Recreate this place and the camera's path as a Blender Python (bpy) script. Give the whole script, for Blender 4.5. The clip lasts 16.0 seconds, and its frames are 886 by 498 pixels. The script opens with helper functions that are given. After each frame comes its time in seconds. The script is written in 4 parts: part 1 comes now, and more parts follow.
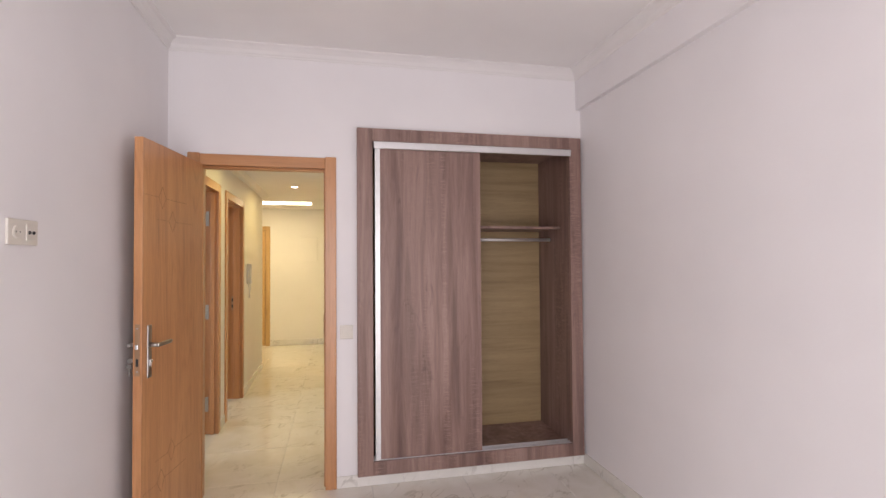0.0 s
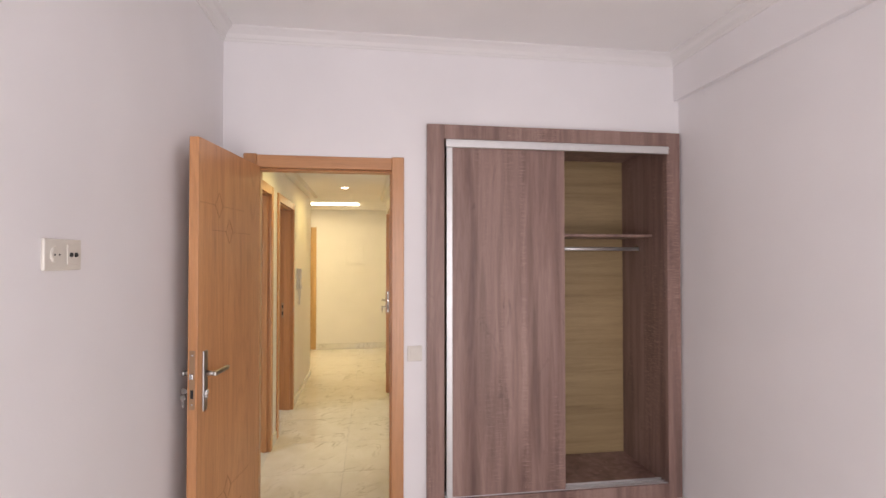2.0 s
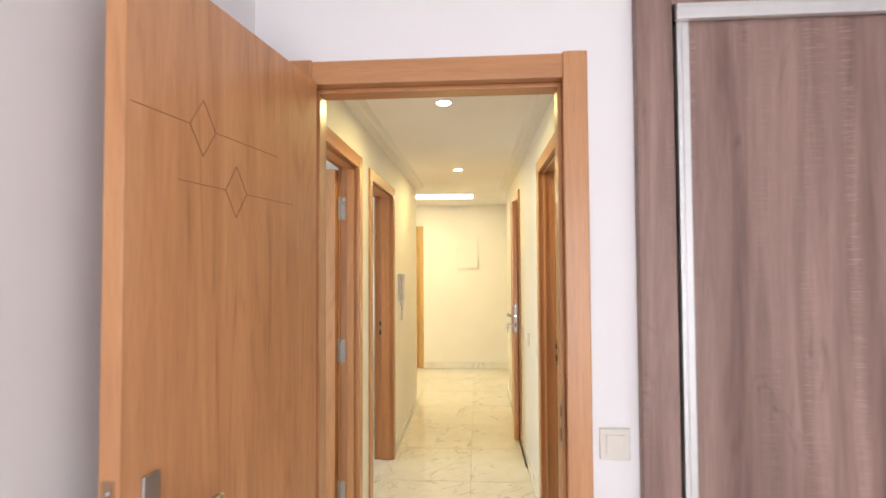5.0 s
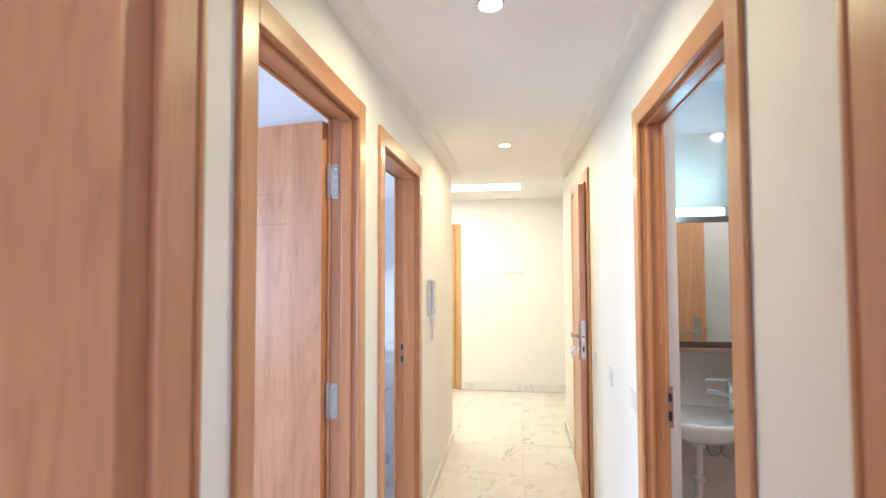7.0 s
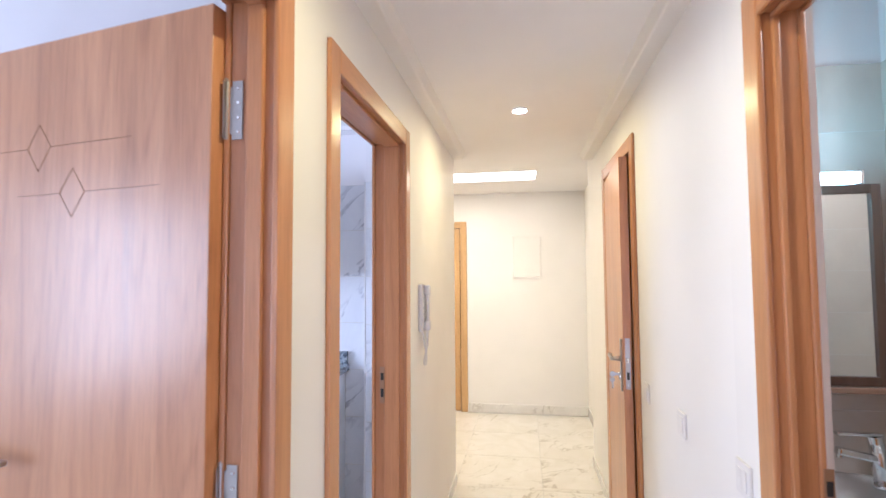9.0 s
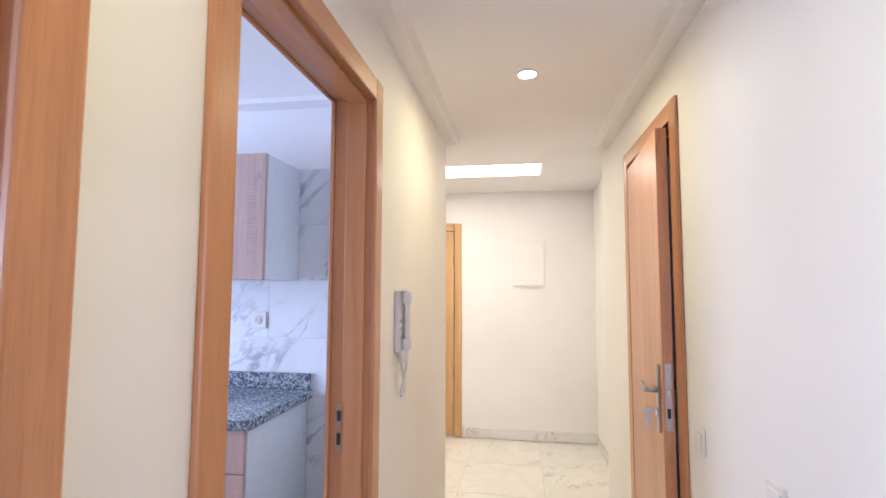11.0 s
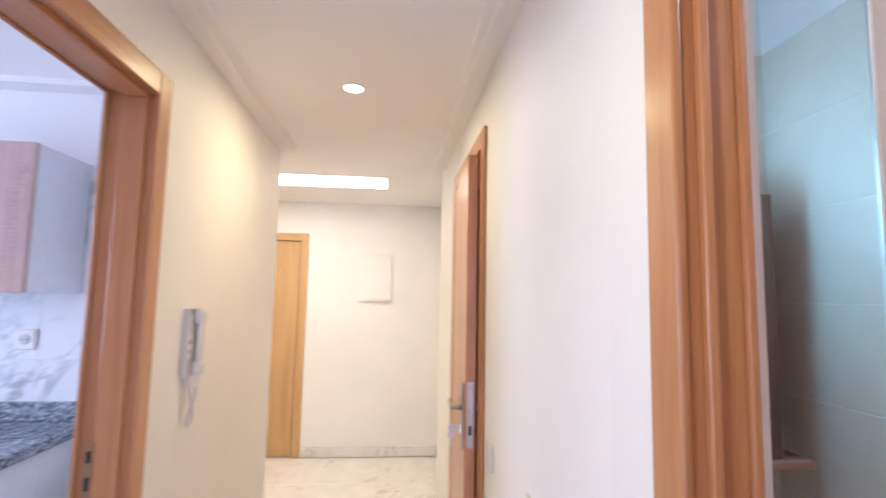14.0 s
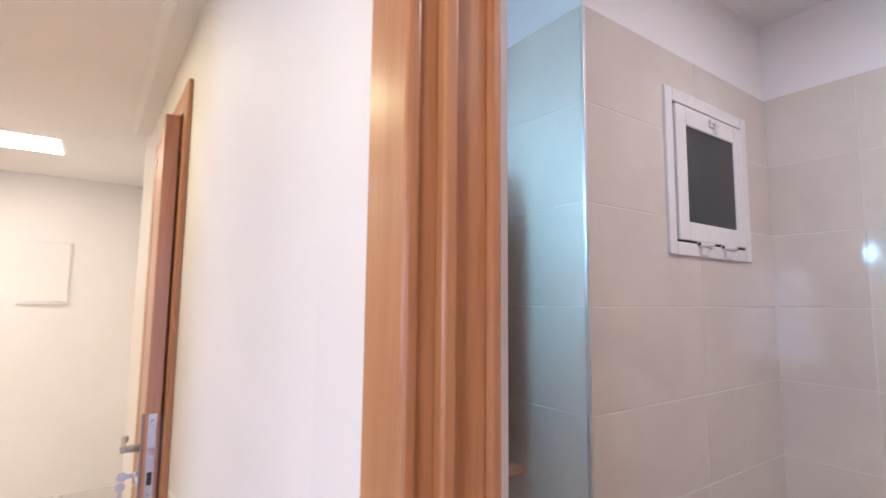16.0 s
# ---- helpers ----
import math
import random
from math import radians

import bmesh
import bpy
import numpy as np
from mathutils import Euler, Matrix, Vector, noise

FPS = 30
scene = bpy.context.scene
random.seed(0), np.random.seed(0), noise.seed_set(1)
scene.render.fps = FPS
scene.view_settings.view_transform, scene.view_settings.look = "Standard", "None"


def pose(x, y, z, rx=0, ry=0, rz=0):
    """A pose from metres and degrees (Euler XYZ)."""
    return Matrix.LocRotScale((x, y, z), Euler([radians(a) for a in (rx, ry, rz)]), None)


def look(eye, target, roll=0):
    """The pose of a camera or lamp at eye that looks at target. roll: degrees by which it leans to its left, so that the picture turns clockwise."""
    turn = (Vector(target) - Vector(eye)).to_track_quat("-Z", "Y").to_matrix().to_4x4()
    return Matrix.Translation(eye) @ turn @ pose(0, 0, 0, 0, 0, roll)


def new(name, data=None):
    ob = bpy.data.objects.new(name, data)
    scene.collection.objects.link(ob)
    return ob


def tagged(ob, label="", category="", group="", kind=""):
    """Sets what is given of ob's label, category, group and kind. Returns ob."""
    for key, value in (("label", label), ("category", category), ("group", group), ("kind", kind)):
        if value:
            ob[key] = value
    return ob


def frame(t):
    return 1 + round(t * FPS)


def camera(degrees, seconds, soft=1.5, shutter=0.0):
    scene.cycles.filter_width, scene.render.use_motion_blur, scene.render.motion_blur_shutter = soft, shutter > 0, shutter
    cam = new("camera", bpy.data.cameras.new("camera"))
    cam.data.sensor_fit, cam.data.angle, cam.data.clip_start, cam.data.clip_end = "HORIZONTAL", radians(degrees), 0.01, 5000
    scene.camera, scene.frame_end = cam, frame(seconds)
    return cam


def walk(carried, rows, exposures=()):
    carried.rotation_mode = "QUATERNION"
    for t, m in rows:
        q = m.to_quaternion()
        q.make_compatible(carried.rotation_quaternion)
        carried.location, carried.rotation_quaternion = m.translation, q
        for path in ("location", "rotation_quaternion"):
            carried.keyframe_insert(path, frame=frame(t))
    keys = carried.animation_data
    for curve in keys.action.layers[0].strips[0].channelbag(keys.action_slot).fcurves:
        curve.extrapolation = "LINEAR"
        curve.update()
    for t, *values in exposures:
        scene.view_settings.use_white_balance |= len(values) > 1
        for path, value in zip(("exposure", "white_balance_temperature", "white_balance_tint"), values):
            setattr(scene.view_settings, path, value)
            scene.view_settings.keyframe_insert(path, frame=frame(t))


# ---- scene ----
cam = camera(84.0, 16.0, shutter=0.5)
PATH = [
    (0, (-0.004, -0.224, 1.441), (0.422, 1.729, 1.487), -0.4),
    (0.5, (-0.015, -0.189, 1.467), (0.39, 1.769, 1.509), -0.4),
    (1, (-0.048, -0.116, 1.489), (0.32, 1.849, 1.526), -0.3),
    (1.5, (-0.108, 0.007, 1.516), (0.223, 1.979, 1.553), -0.1),
    (2, (-0.181, 0.18, 1.532), (0.105, 2.159, 1.568), 0.0),
    (2.5, (-0.2, 0.379, 1.518), (0.036, 2.365, 1.554), -0.1),
    (3, (-0.181, 0.616, 1.522), (-0.009, 2.608, 1.559), -0.8),
    (3.5, (-0.193, 0.807, 1.51), (-0.113, 2.805, 1.547), -1.0),
    (4, (-0.264, 1.061, 1.496), (-0.28, 3.06, 1.541), -0.5),
    (4.5, (-0.315, 1.297, 1.506), (-0.398, 3.294, 1.555), -0.1),
    (4.7, (-0.314, 1.405, 1.496), (-0.42, 3.402, 1.551), -0.2),
    (7, (-0.412, 2.555, 1.488), (-0.71, 4.533, 1.568), -0.2),
    (7.5, (-0.414, 2.771, 1.472), (-0.717, 4.746, 1.562), -0.5),
    (8, (-0.44, 2.953, 1.463), (-0.753, 4.926, 1.562), -0.6),
    (8.5, (-0.473, 3.138, 1.468), (-0.795, 5.11, 1.571), -0.5),
    (9, (-0.474, 3.323, 1.458), (-0.803, 5.293, 1.566), -0.4),
    (11.3, (-0.521, 3.892, 1.42), (-0.831, 5.861, 1.577), 0.4),
    (11.5, (-0.508, 3.874, 1.408), (-0.798, 5.847, 1.57), 0.3),
    (12, (-0.462, 3.818, 1.402), (-0.707, 5.796, 1.573), 0.0),
    (12.5, (-0.424, 3.751, 1.399), (-0.622, 5.734, 1.573), -0.0),
    (13, (-0.377, 3.742, 1.418), (-0.537, 5.727, 1.598), -0.1),
    (13.5, (-0.350, 3.815, 1.466), (-0.434, 5.805, 1.650), 0.3),
    (14.0, (-0.301, 3.928, 1.468), (-0.103, 5.909, 1.664), 1.1),
    (14.5, (-0.311, 3.970, 1.478), (0.215, 5.889, 1.676), 0.3),
    (15.0, (-0.265, 4.034, 1.442), (0.558, 5.844, 1.660), 0.7),
    (15.5, (-0.204, 4.099, 1.446), (0.807, 5.807, 1.689), 1.0),
    (16.0, (-0.159, 4.154, 1.483), (0.986, 5.781, 1.687), 0.6),
]
EXPOSURES = [(0, -0.15, 7150, 17), (1.0, -0.14, 7150, 17), (2.5, -0.02, 7150, 17), (3.5, 0.12, 7100, 14), (4.7, 0.32, 6950, 11), (6.2, 0.56, 5600, 14), (7.0, 0.7, 5150, 18), (7.5, 0.74, 4900, 18), (8.0, 0.64, 4950, 22), (9.0, 0.45, 5200, 26), (11.5, 0.28, 5100, 28), (13.5, 0.32, 5200, 30), (16, 0.28, 5300, 34)]
walk(cam, [(t, look(eye, target, roll)) for t, eye, target, roll in PATH], EXPOSURES)

# ---- world, exposure and large lights ----
world = bpy.data.worlds.new("sky")
scene.world = world
world.use_nodes = True
wn = world.node_tree
sky = wn.nodes.new("ShaderNodeTexSky")
sky.sky_type, sky.sun_disc, sky.sun_elevation, sky.sun_rotation = "NISHITA", False, radians(50), radians(200)
wn.links.new(sky.outputs[0], wn.nodes["Background"].inputs[0])
wn.nodes["Background"].inputs[1].default_value = 0.1


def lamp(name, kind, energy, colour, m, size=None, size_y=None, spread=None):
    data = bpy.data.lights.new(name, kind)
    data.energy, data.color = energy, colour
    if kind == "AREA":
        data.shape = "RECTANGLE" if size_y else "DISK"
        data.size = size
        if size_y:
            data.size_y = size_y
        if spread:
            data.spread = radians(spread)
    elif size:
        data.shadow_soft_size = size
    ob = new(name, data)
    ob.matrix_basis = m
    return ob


DAY = (0.86, 0.98, 1.0)
MORNING = (0.86, 0.9, 1.0)
WARM = (1.0, 0.85, 0.34)
COOL = (0.4, 0.92, 0.96)
# area lamps for the daylight from out-of-view windows of the two bedrooms and the kitchen
lamp("bedroom_daylight", "AREA", 62, MORNING, pose(0.0, -1.26, 1.17, 90, 0, 0), 1.85, 2.1)
lamp("second_bedroom_daylight", "AREA", 37, DAY, pose(-4.08, 2.57, 1.38, 90, 0, -90), 1.1, 1.3)
# assumed window; lamp turned to the cabinets and narrowed to spare the corridor wall
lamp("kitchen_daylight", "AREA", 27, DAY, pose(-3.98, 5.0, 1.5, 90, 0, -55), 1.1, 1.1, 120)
# warm lamps of corridor and hall
for px, py in ((-0.49, 4.12), (-0.49, 5.96)):
    lamp("downlight_glow", "AREA", 5.7, WARM, pose(px, py, 2.325), 0.07, None, 170)
lamp("panel_glow", "AREA", 12, WARM, pose(-1.57, 7.735, 2.322), 2.36, 0.3)
# bathroom lamps
lamp("mirror_light_glow", "POINT", 2.1, COOL, pose(0.3, 4.94, 1.735), 0.04)
lamp("bath_downlight_glow", "AREA", 5.9, (1.0, 0.9, 0.66), pose(1.0, 4.1, 2.402), 0.08)

# ---- materials ----


def material(name, rough=0.5, metal=0.0, spec=0.5):
    m = bpy.data.materials.new(name)
    m.use_nodes = True
    b = m.node_tree.nodes["Principled BSDF"]
    b.inputs["Roughness"].default_value = rough
    b.inputs["Metallic"].default_value = metal
    b.inputs["Specular IOR Level"].default_value = spec
    return m, m.node_tree.nodes, m.node_tree.links, b


def coords(n, l, scale=(1, 1, 1), rot=(0, 0, 0), shift=1.0):
    """Object coordinates, moved by a chance amount for each object."""
    tc, mp, oi = n.new("ShaderNodeTexCoord"), n.new("ShaderNodeMapping"), n.new("ShaderNodeObjectInfo")
    mp.inputs["Scale"].default_value = scale
    mp.inputs["Rotation"].default_value = rot
    if shift:
        add, mul = n.new("ShaderNodeVectorMath"), n.new("ShaderNodeMath")
        mul.operation, mul.inputs[1].default_value = "MULTIPLY", 37.0 * shift
        l.new(oi.outputs["Random"], mul.inputs[0])
        l.new(tc.outputs["Object"], add.inputs[0])
        l.new(mul.outputs[0], add.inputs[1])
        l.new(add.outputs[0], mp.inputs[0])
    else:
        l.new(tc.outputs["Object"], mp.inputs[0])
    return mp.outputs[0]


def noise_tex(n, l, vec, scale, detail=4.0, rough=0.55, distort=0.0):
    t = n.new("ShaderNodeTexNoise")
    t.inputs["Scale"].default_value, t.inputs["Detail"].default_value = scale, detail
    t.inputs["Roughness"].default_value, t.inputs["Distortion"].default_value = rough, distort
    l.new(vec, t.inputs["Vector"])
    return t.outputs["Fac"]


def ramp(n, l, fac, stops):
    r = n.new("ShaderNodeValToRGB")
    e = r.color_ramp.elements
    while len(e) < len(stops):
        e.new(0.5)
    for i, (p, c) in enumerate(stops):
        e[i].position = p
        e[i].color = (*c, 1) if len(c) == 3 else c
    l.new(fac, r.inputs[0])
    return r.outputs[0]


def mix(n, l, fac, a, b, blend="MIX"):
    m = n.new("ShaderNodeMix")
    m.data_type, m.blend_type = "RGBA", blend
    for sock, v in ((m.inputs[0], fac), (m.inputs[6], a), (m.inputs[7], b)):
        if isinstance(v, (int, float)):
            sock.default_value = v
        elif isinstance(v, tuple):
            sock.default_value = (*v, 1)
        else:
            l.new(v, sock)
    return m.outputs[2]


def bump(n, l, b, height, strength=0.2, dist=0.002):
    u = n.new("ShaderNodeBump")
    u.inputs["Strength"].default_value, u.inputs["Distance"].default_value = strength, dist
    l.new(height, u.inputs["Height"])
    l.new(u.outputs[0], b.inputs["Normal"])


def rough_from(n, l, b, fac, lo, hi):
    r = n.new("ShaderNodeMapRange")
    r.inputs["To Min"].default_value, r.inputs["To Max"].default_value = lo, hi
    l.new(fac, r.inputs["Value"])
    l.new(r.outputs[0], b.inputs["Roughness"])


def paint(name, colour, rough=0.6, relief=0.12):
    m, n, l, b = material(name, rough)
    v = coords(n, l, shift=0)
    big = noise_tex(n, l, v, 1.3, 3)
    c2 = tuple(x * 0.94 for x in colour)
    l.new(ramp(n, l, big, ((0.3, c2), (0.7, colour))), b.inputs["Base Color"])
    fine = noise_tex(n, l, v, 55, 4, 0.6)
    rough_from(n, l, b, noise_tex(n, l, v, 6, 3), rough - 0.08, rough + 0.08)
    bump(n, l, b, fine, relief, 0.003)
    return m


def wood(name, dark, mid, light, along="z", rough=0.35, knots=0.0, fine=260.0, coat=0.0, sawn=0.0, grain=26.0, figure=0.0):
    """Grain that runs along one axis: long streaks, cathedral figure and fine pores."""
    m, n, l, b = material(name, rough)
    k = 0.055
    scale = {"x": (k, 1, 1), "y": (1, k, 1), "z": (1, 1, k)}[along]
    v = coords(n, l, scale)
    streak = noise_tex(n, l, v, grain, 6, 0.62, 0.6)
    wide = noise_tex(n, l, v, grain * 0.25, 3, 0.5, 1.2)
    pores = noise_tex(n, l, v, fine, 2, 0.5)
    base = ramp(n, l, streak, ((0.3, dark), (0.5, mid), (0.72, light)))
    broad = ramp(n, l, wide, ((0.35, tuple(x * 0.86 for x in mid)), (0.65, tuple(min(1, x * 1.1) for x in light))))
    col = mix(n, l, 0.42, base, broad)
    dots = ramp(n, l, pores, ((0.36, (0.72, 0.7, 0.68)), (0.52, (1, 1, 1))))
    col = mix(n, l, 0.32, col, dots, "MULTIPLY")
    if figure:
        arch = {"x": (0.12, 1, 1), "y": (1, 0.12, 1), "z": (1, 1, 0.12)}[along]
        heart = noise_tex(n, l, coords(n, l, arch), 4.2, 1.5, 0.35, 0.25)
        turn, bend = n.new("ShaderNodeMath"), n.new("ShaderNodeMath")
        turn.operation, turn.inputs[1].default_value = "MULTIPLY", 120.0
        bend.operation = "SINE"
        l.new(heart, turn.inputs[0])
        l.new(turn.outputs[0], bend.inputs[0])
        rings = ramp(n, l, bend.outputs[0], ((0.0, (1, 1, 1)), (0.75, (0.86, 0.8, 0.75)), (0.95, (0.7, 0.62, 0.56))))
        rings = mix(n, l, ramp(n, l, noise_tex(n, l, v, 60, 3, 0.6), ((0.35, (0, 0, 0)), (0.6, (1, 1, 1)))), rings, (1, 1, 1))
        col = mix(n, l, figure, col, rings, "MULTIPLY")
    if knots:
        tall = {"x": (0.35, 1, 1), "y": (1, 0.35, 1), "z": (1, 1, 0.35)}[along]
        kn = noise_tex(n, l, coords(n, l, tall), 5, 4, 0.6, 2.5)
        spot = ramp(n, l, kn, ((0.62, (1, 1, 1)), (0.74, (1 - knots, 1 - knots, 1 - knots))))
        col = mix(n, l, 1.0, col, spot, "MULTIPLY")
    if sawn:
        cut = {"x": (60, 4, 4), "y": (4, 60, 4), "z": (4, 4, 60)}[along]
        ticks = ramp(n, l, noise_tex(n, l, coords(n, l, cut), 4.5, 3, 0.6, 0.4), ((0.5, (0, 0, 0)), (0.66, (1, 1, 1))))
        band = ramp(n, l, noise_tex(n, l, v, 9, 3, 0.5, 0.8), ((0.48, (0, 0, 0)), (0.62, (sawn, sawn, sawn))))
        col = mix(n, l, mix(n, l, 1.0, ticks, band, "MULTIPLY"), col, tuple(min(1, x * 1.25) for x in light))
    l.new(col, b.inputs["Base Color"])
    rough_from(n, l, b, streak, rough - 0.06, rough + 0.08)
    b.inputs["Coat Weight"].default_value, b.inputs["Coat Roughness"].default_value = coat, 0.26
    bump(n, l, b, pores, 0.12, 0.0012)
    return m


def marble(name, ground, tint, vein, scale=1.0, rough=0.06, slant=35, cover=0.5, thin=0.02):
    """Polished tile print: cloudy ground with slanted broken veins."""
    m, n, l, b = material(name, rough)
    v = coords(n, l, (scale, scale, scale), (radians(slant), radians(slant * 0.6), radians(slant)))
    cloud = noise_tex(n, l, v, 3, 5, 0.6, 0.8)
    col = ramp(n, l, cloud, ((0.35, tint), (0.62, ground)))
    st = n.new("ShaderNodeMapping")
    st.inputs["Scale"].default_value = (1, 0.35, 1)
    l.new(v, st.inputs[0])
    ve = noise_tex(n, l, st.outputs[0], 3.2, 6, 0.55, 1.6)
    line = ramp(n, l, ve, ((0.5 - thin * 1.6, (0, 0, 0)), (0.5, (1, 1, 1)), (0.5 + thin, (0, 0, 0))))
    gate = ramp(n, l, noise_tex(n, l, v, 2.2, 2), ((0.46, (0, 0, 0)), (0.62, (1, 1, 1))))
    f = mix(n, l, 1.0, line, gate, "MULTIPLY")
    f = mix(n, l, 1.0, f, (cover, cover, cover), "MULTIPLY")
    l.new(mix(n, l, f, col, vein), b.inputs["Base Color"])
    rough_from(n, l, b, noise_tex(n, l, v, 9, 3), rough * 0.7, rough * 1.6)
    return m


def plain(name, colour, rough=0.4, metal=0.0, grain=0.06):
    m, n, l, b = material(name, rough, metal)
    v = coords(n, l)
    f = noise_tex(n, l, v, 30, 4)
    l.new(ramp(n, l, f, ((0.3, tuple(x * (1 - grain) for x in colour)), (0.7, colour))), b.inputs["Base Color"])
    rough_from(n, l, b, noise_tex(n, l, v, 90, 3), rough * 0.8, min(1, rough * 1.25))
    return m


def glow(name, colour, strength):
    m, n, l, b = material(name, 0.4)
    b.inputs["Base Color"].default_value = (0.9, 0.9, 0.9, 1)
    b.inputs["Emission Color"].default_value = (*colour, 1)
    b.inputs["Emission Strength"].default_value = strength
    return m


def granite(name):
    m, n, l, b = material(name, 0.12)
    v = coords(n, l, shift=0)
    vo = n.new("ShaderNodeTexVoronoi")
    vo.inputs["Scale"].default_value = 130
    l.new(v, vo.inputs["Vector"])
    sep = n.new("ShaderNodeSeparateColor")
    l.new(vo.outputs["Color"], sep.inputs[0])
    c = ramp(n, l, sep.outputs[0], ((0.15, (0.035, 0.045, 0.065)), (0.35, (0.12, 0.15, 0.19)), (0.65, (0.26, 0.3, 0.35)), (0.92, (0.55, 0.58, 0.6))))
    l.new(mix(n, l, 0.25, c, ramp(n, l, noise_tex(n, l, v, 12, 4), ((0.3, (0.1, 0.12, 0.15)), (0.7, (0.35, 0.38, 0.42))))), b.inputs["Base Color"])
    return m


PAINT = paint("white wall paint", (0.86, 0.83, 0.835))
CREAM = paint("cream corridor paint", (0.86, 0.83, 0.785))
CEIL = paint("white ceiling paint", (0.9, 0.875, 0.865), 0.7, 0.06)
PLASTER = paint("white plaster moulding", (0.83, 0.8, 0.79), 0.6, 0.05)
OAK = wood("varnished orange oak", (0.37, 0.146, 0.052), (0.505, 0.22, 0.084), (0.58, 0.284, 0.12), "z", 0.37, coat=0.5)
OAKX = wood("varnished orange oak crosswise", (0.37, 0.146, 0.052), (0.505, 0.22, 0.084), (0.58, 0.284, 0.12), "x", 0.37, coat=0.34)
OAKY = wood("varnished orange oak lengthwise", (0.37, 0.146, 0.052), (0.505, 0.22, 0.084), (0.58, 0.284, 0.12), "y", 0.37, coat=0.34)
LIGHTOAK = wood("light yellow oak", (0.46, 0.27, 0.1), (0.56, 0.34, 0.135), (0.63, 0.4, 0.18), "z", 0.35)
LIGHTOAKX = wood("light yellow oak crosswise", (0.46, 0.27, 0.1), (0.56, 0.34, 0.135), (0.63, 0.4, 0.18), "x", 0.35)
DOOROAK = wood("varnished oak door veneer", (0.43, 0.182, 0.072), (0.57, 0.257, 0.105), (0.65, 0.325, 0.15), "z", 0.37, coat=0.4, figure=0.55)
GROOVE = plain("engraved dark groove", (0.33, 0.155, 0.066), 0.7)
TAUPE = wood("taupe oak laminate", (0.06, 0.029, 0.022), (0.22, 0.126, 0.104), (0.4, 0.262, 0.222), "z", 0.45, 0.35, sawn=0.5, grain=17.0)
TAUPEX = wood("taupe oak laminate crosswise", (0.06, 0.029, 0.022), (0.22, 0.126, 0.104), (0.4, 0.262, 0.222), "z", 0.45, 0.25, sawn=0.5, grain=17.0)
PALE = wood("pale oak back board", (0.24, 0.155, 0.075), (0.35, 0.24, 0.12), (0.43, 0.31, 0.165), "x", 0.5)
KITWOOD = wood("pinkish grey oak laminate", (0.42, 0.28, 0.245), (0.54, 0.375, 0.33), (0.62, 0.46, 0.41), "z", 0.4, 0.25, sawn=0.3)
WALNUT = wood("dark walnut frame", (0.05, 0.028, 0.02), (0.09, 0.05, 0.035), (0.13, 0.075, 0.05), "z", 0.4)
SHELFWOOD = wood("brown wooden shelf", (0.16, 0.09, 0.06), (0.25, 0.15, 0.1), (0.33, 0.21, 0.15), "x", 0.4)
FLOORTILE = marble("cream marble floor tile", (0.8, 0.765, 0.7), (0.74, 0.7, 0.62), (0.42, 0.37, 0.29), 1.5, 0.07, 38, 0.75, 0.018)
SKIRT = marble("cream marble skirting", (0.8, 0.77, 0.72), (0.74, 0.71, 0.66), (0.42, 0.38, 0.33), 1.6, 0.1, 38, 0.6, 0.02)
KTILE = marble("white veined wall tile", (0.8, 0.8, 0.82), (0.74, 0.74, 0.77), (0.36, 0.36, 0.4), 1.1, 0.1, 52, 0.9, 0.03)
BTILE = marble("light grey bathroom tile", (0.69, 0.63, 0.565), (0.64, 0.58, 0.52), (0.62, 0.56, 0.5), 1.0, 0.06, 20, 0.2, 0.03)
GROUT = plain("pale grout", (0.6, 0.58, 0.54), 0.85)
BGROUT = plain("white grout", (0.7, 0.67, 0.63), 0.85)
GRANITE = granite("blue grey granite")
BRONZE = plain("dull bronze strike plate", (0.42, 0.27, 0.17), 0.45, 0.8)
STEEL = plain("brushed steel", (0.46, 0.44, 0.42), 0.33, 1.0)
CHROME = plain("polished chrome", (0.75, 0.76, 0.78), 0.08, 1.0, 0.02)
ALU = plain("satin aluminium", (0.75, 0.74, 0.74), 0.38, 0.75)
WPLASTIC = plain("white plastic", (0.78, 0.75, 0.72), 0.35)
IVORY = plain("ivory plastic", (0.72, 0.67, 0.6), 0.35)
WLACQ = plain("white lacquered panel", (0.78, 0.79, 0.81), 0.3)
WALUM = plain("white lacquered aluminium", (0.8, 0.78, 0.77), 0.3)
CERAMIC = plain("white glazed ceramic", (0.82, 0.82, 0.82), 0.06, 0, 0.01)
# near-black that puts the shade inside slots, holes and a door gap into colour
DARK = plain("dark slot", (0.02, 0.02, 0.02), 0.6)
RUBBER = plain("black rubber gasket", (0.025, 0.025, 0.03), 0.6)
GREYPL = plain("grey plastic handset", (0.6, 0.58, 0.6), 0.4)
HANDSET = plain("pale lavender grey plastic", (0.68, 0.66, 0.68), 0.4)
MIRROR, mn, ml, mb = material("mirror glass", 0.02, 1.0)
mb.inputs["Base Color"].default_value = (0.86, 0.9, 0.9, 1)
LENS = glow("lit lamp lens", (1.0, 0.9, 0.72), 14.0)
PANEL = glow("lit ceiling panel", (1.0, 0.9, 0.68), 6.0)
TUBE = glow("lit mirror light", (0.6, 0.97, 1.0), 6.0)
# near-black opaque pane colour with a fine bump
GLASS, gn, gl, gb = material("dark bumpy window glass", 0.15)
gl.new(ramp(gn, gl, noise_tex(gn, gl, coords(gn, gl), 60, 3), ((0.3, (0.02, 0.023, 0.027)), (0.7, (0.035, 0.04, 0.045)))), gb.inputs["Base Color"])
